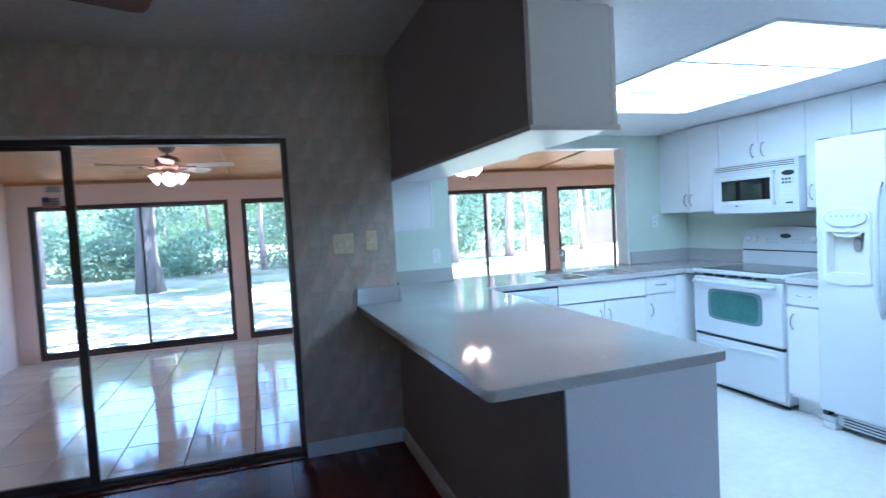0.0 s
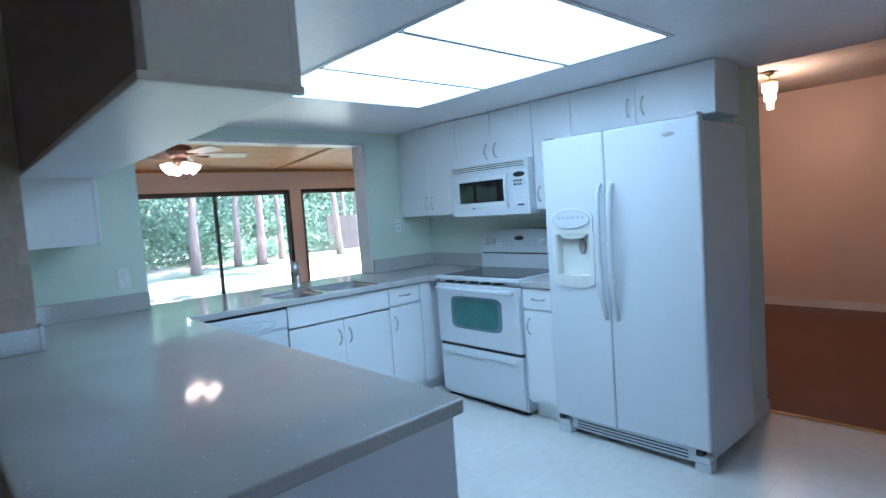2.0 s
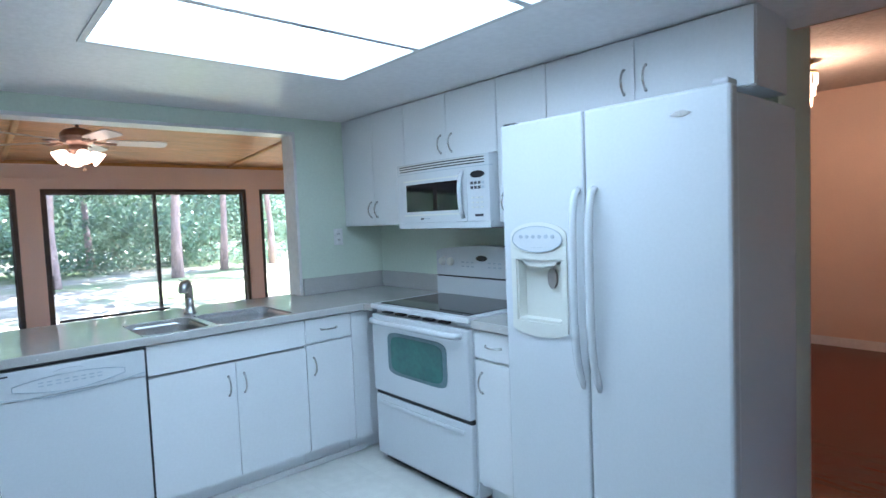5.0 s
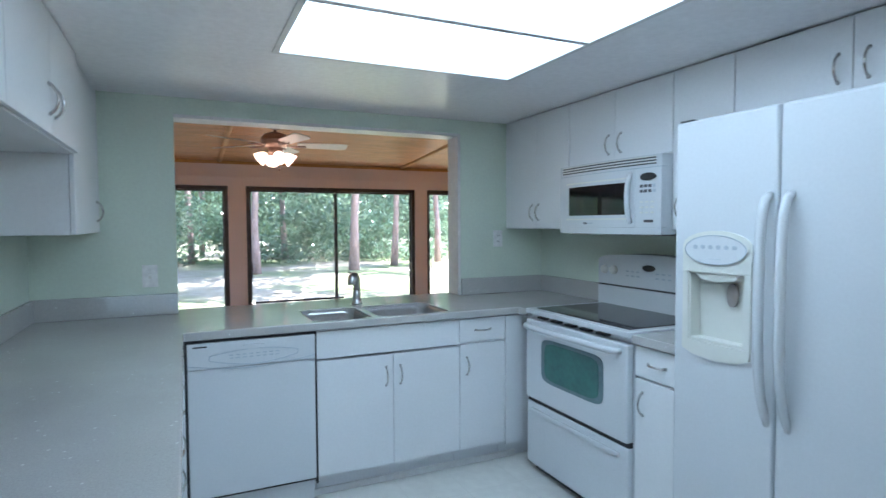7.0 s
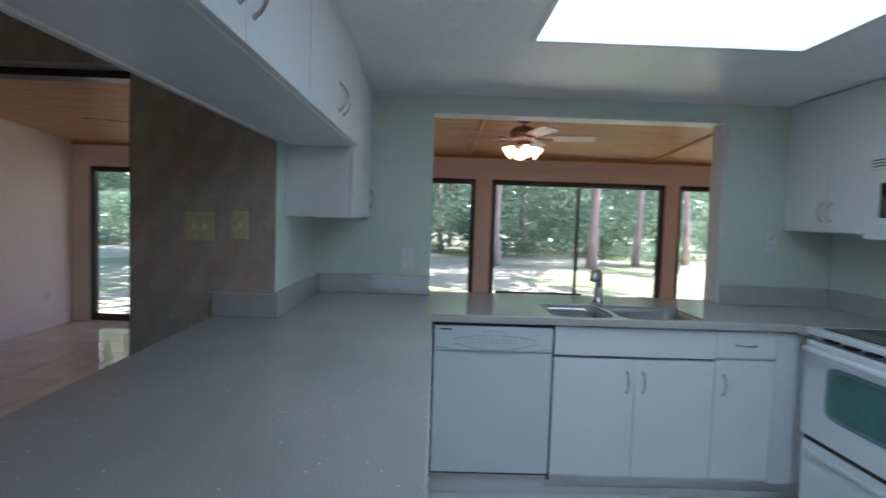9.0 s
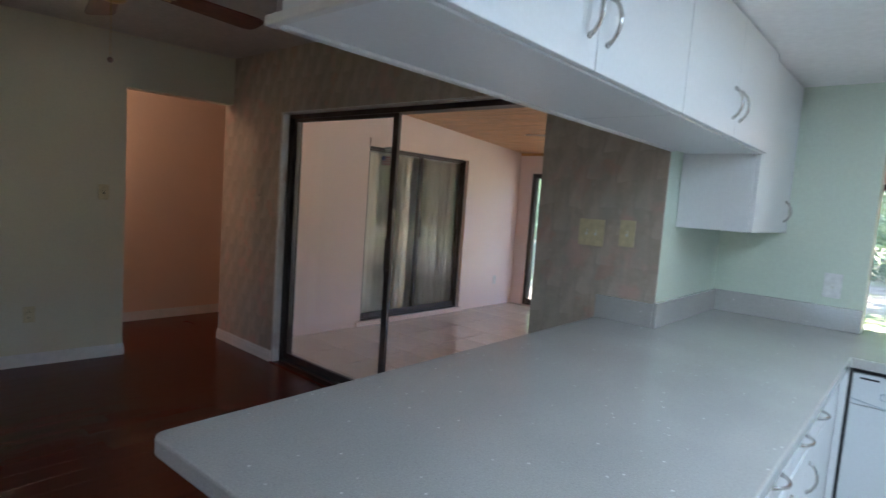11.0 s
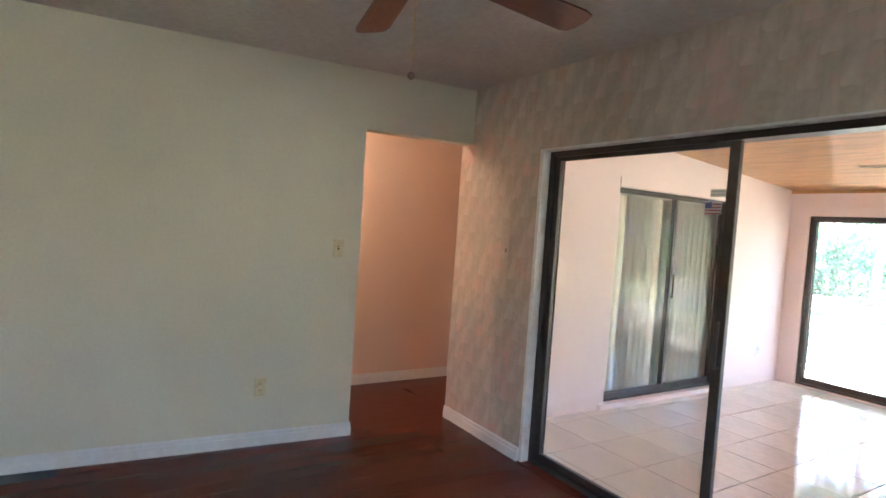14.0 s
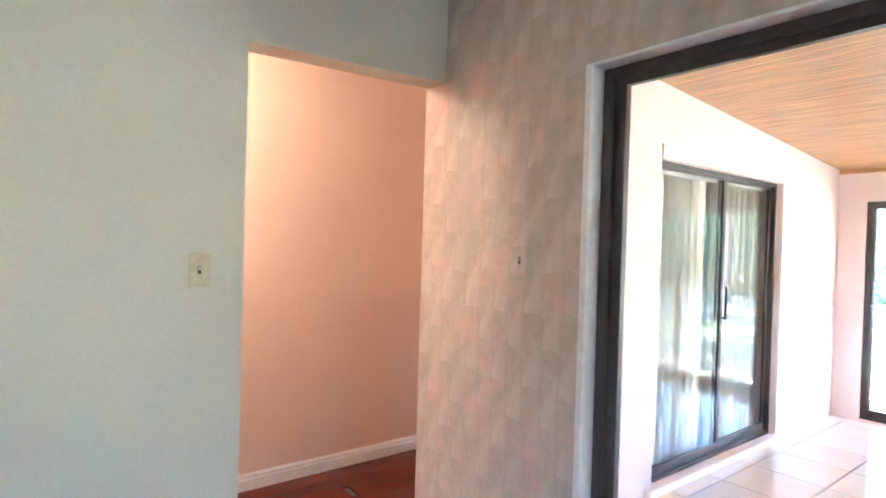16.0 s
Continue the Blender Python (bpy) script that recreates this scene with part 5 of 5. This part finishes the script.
# ---- garden ----
GZ = -0.15
bm = bmesh.new()
rows = []
gx = [-400, -120, -60] + [-40 + 4 * k for k in range(24)] + [70, 130, 400]
gy = [-400, -60, -10, 8.2, 10, 13] + [16 + 3 * k for k in range(12)] + [60, 90, 160, 500]
for y in gy:
    rows.append([bm.verts.new((x, y, GZ + (0 if y < 12 else 0.10 * noise.noise(Vector((x * 0.1, y * 0.1, 0)))))) for x in gx])
for r0, r1 in zip(rows, rows[1:]):
    for k in range(len(gx) - 1):
        bm.faces.new((r0[k], r0[k + 1], r1[k + 1], r1[k]))
structure("ground", bm, "ground", "sandy lawn strewn with leaves, sunlit in patches")


def scatter(name, material, centres, label, parent=None, seed=1):
    """Many small leaves as one mesh: centres is a list of (x, y, z, spread, count, leaf size)."""
    rng = np.random.default_rng(seed)
    verts = []
    for cx, cy, cz, spread, count, size in centres:
        c = rng.normal(0, 1, (count, 3))
        c *= (spread * rng.random((count, 1)) ** 0.4) / np.linalg.norm(c, axis=1, keepdims=True)
        c = c * (1, 1, 0.75) + (cx, cy, cz)
        u = rng.normal(0, 1, (count, 3))
        u /= np.linalg.norm(u, axis=1, keepdims=True)
        w = np.cross(u, rng.normal(0, 1, (count, 3)))
        w /= np.linalg.norm(w, axis=1, keepdims=True)
        s = size * (0.6 + 0.8 * rng.random((count, 1)))
        quad = np.stack([c - u * s, c + w * s * 0.45, c + u * s, c - w * s * 0.45], 1)
        verts.append(quad.reshape(-1, 3))
    allv = np.concatenate(verts)
    me = bpy.data.meshes.new(name)
    me.from_pydata(allv.tolist(), [], np.arange(len(allv)).reshape(-1, 4).tolist())
    me.materials.append(M[material])
    ob = new(name, me)
    if parent:
        ob.parent = parent
    if label:
        ob["label"] = label
    return ob


def tree(name, x, y, height, r, label, crown, seed, lean=0.0, group="trees behind the lawn", spread=()):
    t = thing(name, (x, y, GZ - 0.02), label, "tree", group)
    rng = random.Random(seed)
    bm = bmesh.new()
    pts = [(lean * k + 0.06 * math.sin(k * 1.3 + seed), 0.06 * math.cos(k * 1.7 + seed), height * k / 10) for k in range(11)]
    tube(bm, pts, [r * 1.35] + [r * (1 - 0.075 * k) for k in range(1, 11)], 12)
    bark = "oak_bark" if "oak" in name else "bark"
    part("trunk", bm, bark, t)
    limbs, cs = bmesh.new(), []
    for k in range(12 if crown else 5):
        z = height * (0.45 + 0.5 * k / 12)
        a = rng.random() * 6.28
        l = rng.uniform(1.6, 3.4) * (1.25 - 0.5 * k / 12)
        e = (math.cos(a) * l, math.sin(a) * l, z + l * 0.35)
        tube(limbs, [(lean * 5, 0, z), (e[0] * 0.5, e[1] * 0.5, z + l * 0.12), e], [r * 0.3, r * 0.18, r * 0.06], 6)
        cs.append((*e, rng.uniform(0.9, 1.6), 170, 0.17))
        cs.append((e[0] * 0.6, e[1] * 0.6, e[2] + 0.3, rng.uniform(0.7, 1.3), 110, 0.17))
    for dx, dy, dz in spread:
        tube(limbs, [(0, 0, height * 0.5), (dx * 0.5, dy * 0.5, dz - 0.6), (dx, dy, dz)], [r * 0.35, r * 0.22, r * 0.05], 6)
        cs.append((dx, dy, dz, 1.7, 430, 0.19))
    part("limbs", limbs, bark, t)
    scatter("crown", "needle" if "pine" in name else "leaf", cs, "", t, seed)
    return t


# spread: extra unseen crown clumps, added to throw dappled shade on the lawn
tree("oak_tree", -2.45, 17.3, 11, 0.30, "thick-trunked shade oak on the lawn", True, 3, 0.02,
     spread=[(-7 + 2.3 * i + 0.8 * math.sin(3.1 * i + 2 * j), -8 + 2.1 * j + 0.8 * math.cos(2.3 * i + j), 7.5 + 1.5 * math.sin(i * 1.7 + j * 2.9)) for i in range(9) for j in range(6)])
for i, (x, y, h, r) in enumerate(((4.1, 19.6, 15, 0.21), (7.33, 19.7, 17, 0.25), (9.2, 20.9, 16, 0.20), (9.85, 20.4, 17, 0.26), (11.2, 21.6, 15, 0.20), (13.2, 20.5, 16, 0.22), (0.6, 23.5, 15, 0.18), (-6.5, 22.0, 16, 0.22), (-9.5, 25.0, 15, 0.24), (16.0, 24.5, 16, 0.24), (2.2, 25.5, 15, 0.2), (6.0, 26.5, 16, 0.22))):
    tree("pine_tree", x, y, h, r * 0.56, "tall straight grey-brown pine trunk at the wood's edge", True, 10 + i)

rng = random.Random(5)
cs = []
for k in range(430):
    x, y = rng.uniform(-26, 44), rng.uniform(23.5, 34)
    top = rng.uniform(0.8, 3.0) if y < 26 else rng.uniform(2.0, 9.0)
    cs.append((x, y, GZ + rng.uniform(0.3, top), rng.uniform(0.7, 1.7), 420, rng.uniform(0.065, 0.12)))
for k in range(170):
    cs.append((rng.uniform(-26, 44), rng.uniform(22.8, 24.6), GZ + rng.uniform(0.1, 0.6), rng.uniform(0.6, 1.0), 260, rng.uniform(0.045, 0.08)))
tagged(scatter("understory", "leaf", cs, "dense sunlit broadleaf understory at the wood's edge", None, 9), "", "shrubs", "", "stuff")
bm = bmesh.new()
for k in range(44):
    x, y, r = rng.uniform(-26, 44), rng.uniform(26, 38), rng.uniform(0.07, 0.18)
    tube(bm, [(x, y, GZ - 0.05), (x + rng.uniform(-0.3, 0.3), y, 5), (x + rng.uniform(-0.8, 0.8), y, 13)], [r, r * 0.8, r * 0.4], 8)
tagged(part("far_trunks", bm, "bark"), "slim tree trunks deeper in the wood", "trees", "", "stuff")
bm = bmesh.new()
cols = []
for k in range(61):
    a = radians(-70 + 140 * k / 60)
    x, y = 6 + 62 * math.sin(a), 62 * math.cos(a)
    cols.append([bm.verts.new((x, y, GZ - 0.3)), bm.verts.new((x, y, 13 + 3 * noise.noise(Vector((k * 0.7, 0, 0))))), ])
for c0, c1 in zip(cols, cols[1:]):
    bm.faces.new((c0[0], c1[0], c1[1], c0[1]))
structure("backdrop", bm, "wood_far", "dark distant woodland")

fence = thing("fence", (14.25, 23.0, GZ - 0.02), "weathered brown privacy fence beyond the trees", "fence")
for k in range(44):
    if k == 0:
        board = part("board", boxes(((0, 0, 0), (0.142, 0.02, 1.64))), "fence", fence)
        first = board
    else:
        board = first.copy()
        scene.collection.objects.link(board)
        board.location = (0.15 * k, 0, 0.012 * math.sin(k * 1.9) + 0.0)
for x in (0.05, 2.2, 4.4, 6.5):
    part("post", boxes(((x, 0.06, 0), (x + 0.1, 0.16, 1.74)), r=0.006), "fence", fence)
for z in (0.3, 1.45):
    part("rail", boxes(((0, 0.021, z), (6.6, 0.06, z + 0.09))), "fence", fence)

# ---- floor pieces ----
bm = boxes(((-0.0645, -0.6, -0.012), (0.0645, 0.6, 0.0)), r=0.0006)
me = bpy.data.meshes.new("plank")
bm.to_mesh(me)
bm.free()
me.materials.append(M["cherry"])
rng = random.Random(8)
count = 0
x = -3.565
while x < 1.40:
    y = FRONT - rng.random() * 1.0
    while y < YW + 0.05:
        lo, hi = max(y, FRONT), min(y + 1.2, YW + 0.06)
        if hi - lo > 0.05 and (x > XG or y > 0.6):
            o = new("plank", me)
            o.parent = dining_floor
            o.location = (x + 0.065, (lo + hi) / 2, 0.0)
            o.scale = (1, (hi - lo - 0.001) / 1.2, 1)
        y += 1.2
    x += 0.13

P = 0.418
bm = boxes(((-P / 2 + 0.004, -P / 2 + 0.004, -0.012), (P / 2 - 0.004, P / 2 - 0.004, 0.0)), r=0.001)
me = bpy.data.meshes.new("tile")
bm.to_mesh(me)
bm.free()
me.materials.append(M["tile"])
x = -0.45 - 5 * P
while x < XE:
    y = 3.95 - P
    while y < YS:
        a, b, c, d = max(x, XS), min(x + P, XE), max(y, YW + 0.15), min(y + P, YS)
        if b - a > 0.03 and d - c > 0.03 and (a < 1.2 or c > 4.6 or d > 4.7):
            o = new("tile", me)
            o.parent = sun_floor
            o.location = ((a + b) / 2, (c + d) / 2, 0.0)
            o.scale = ((b - a) / P, (d - c) / P, 1)
        y += P
    x += P
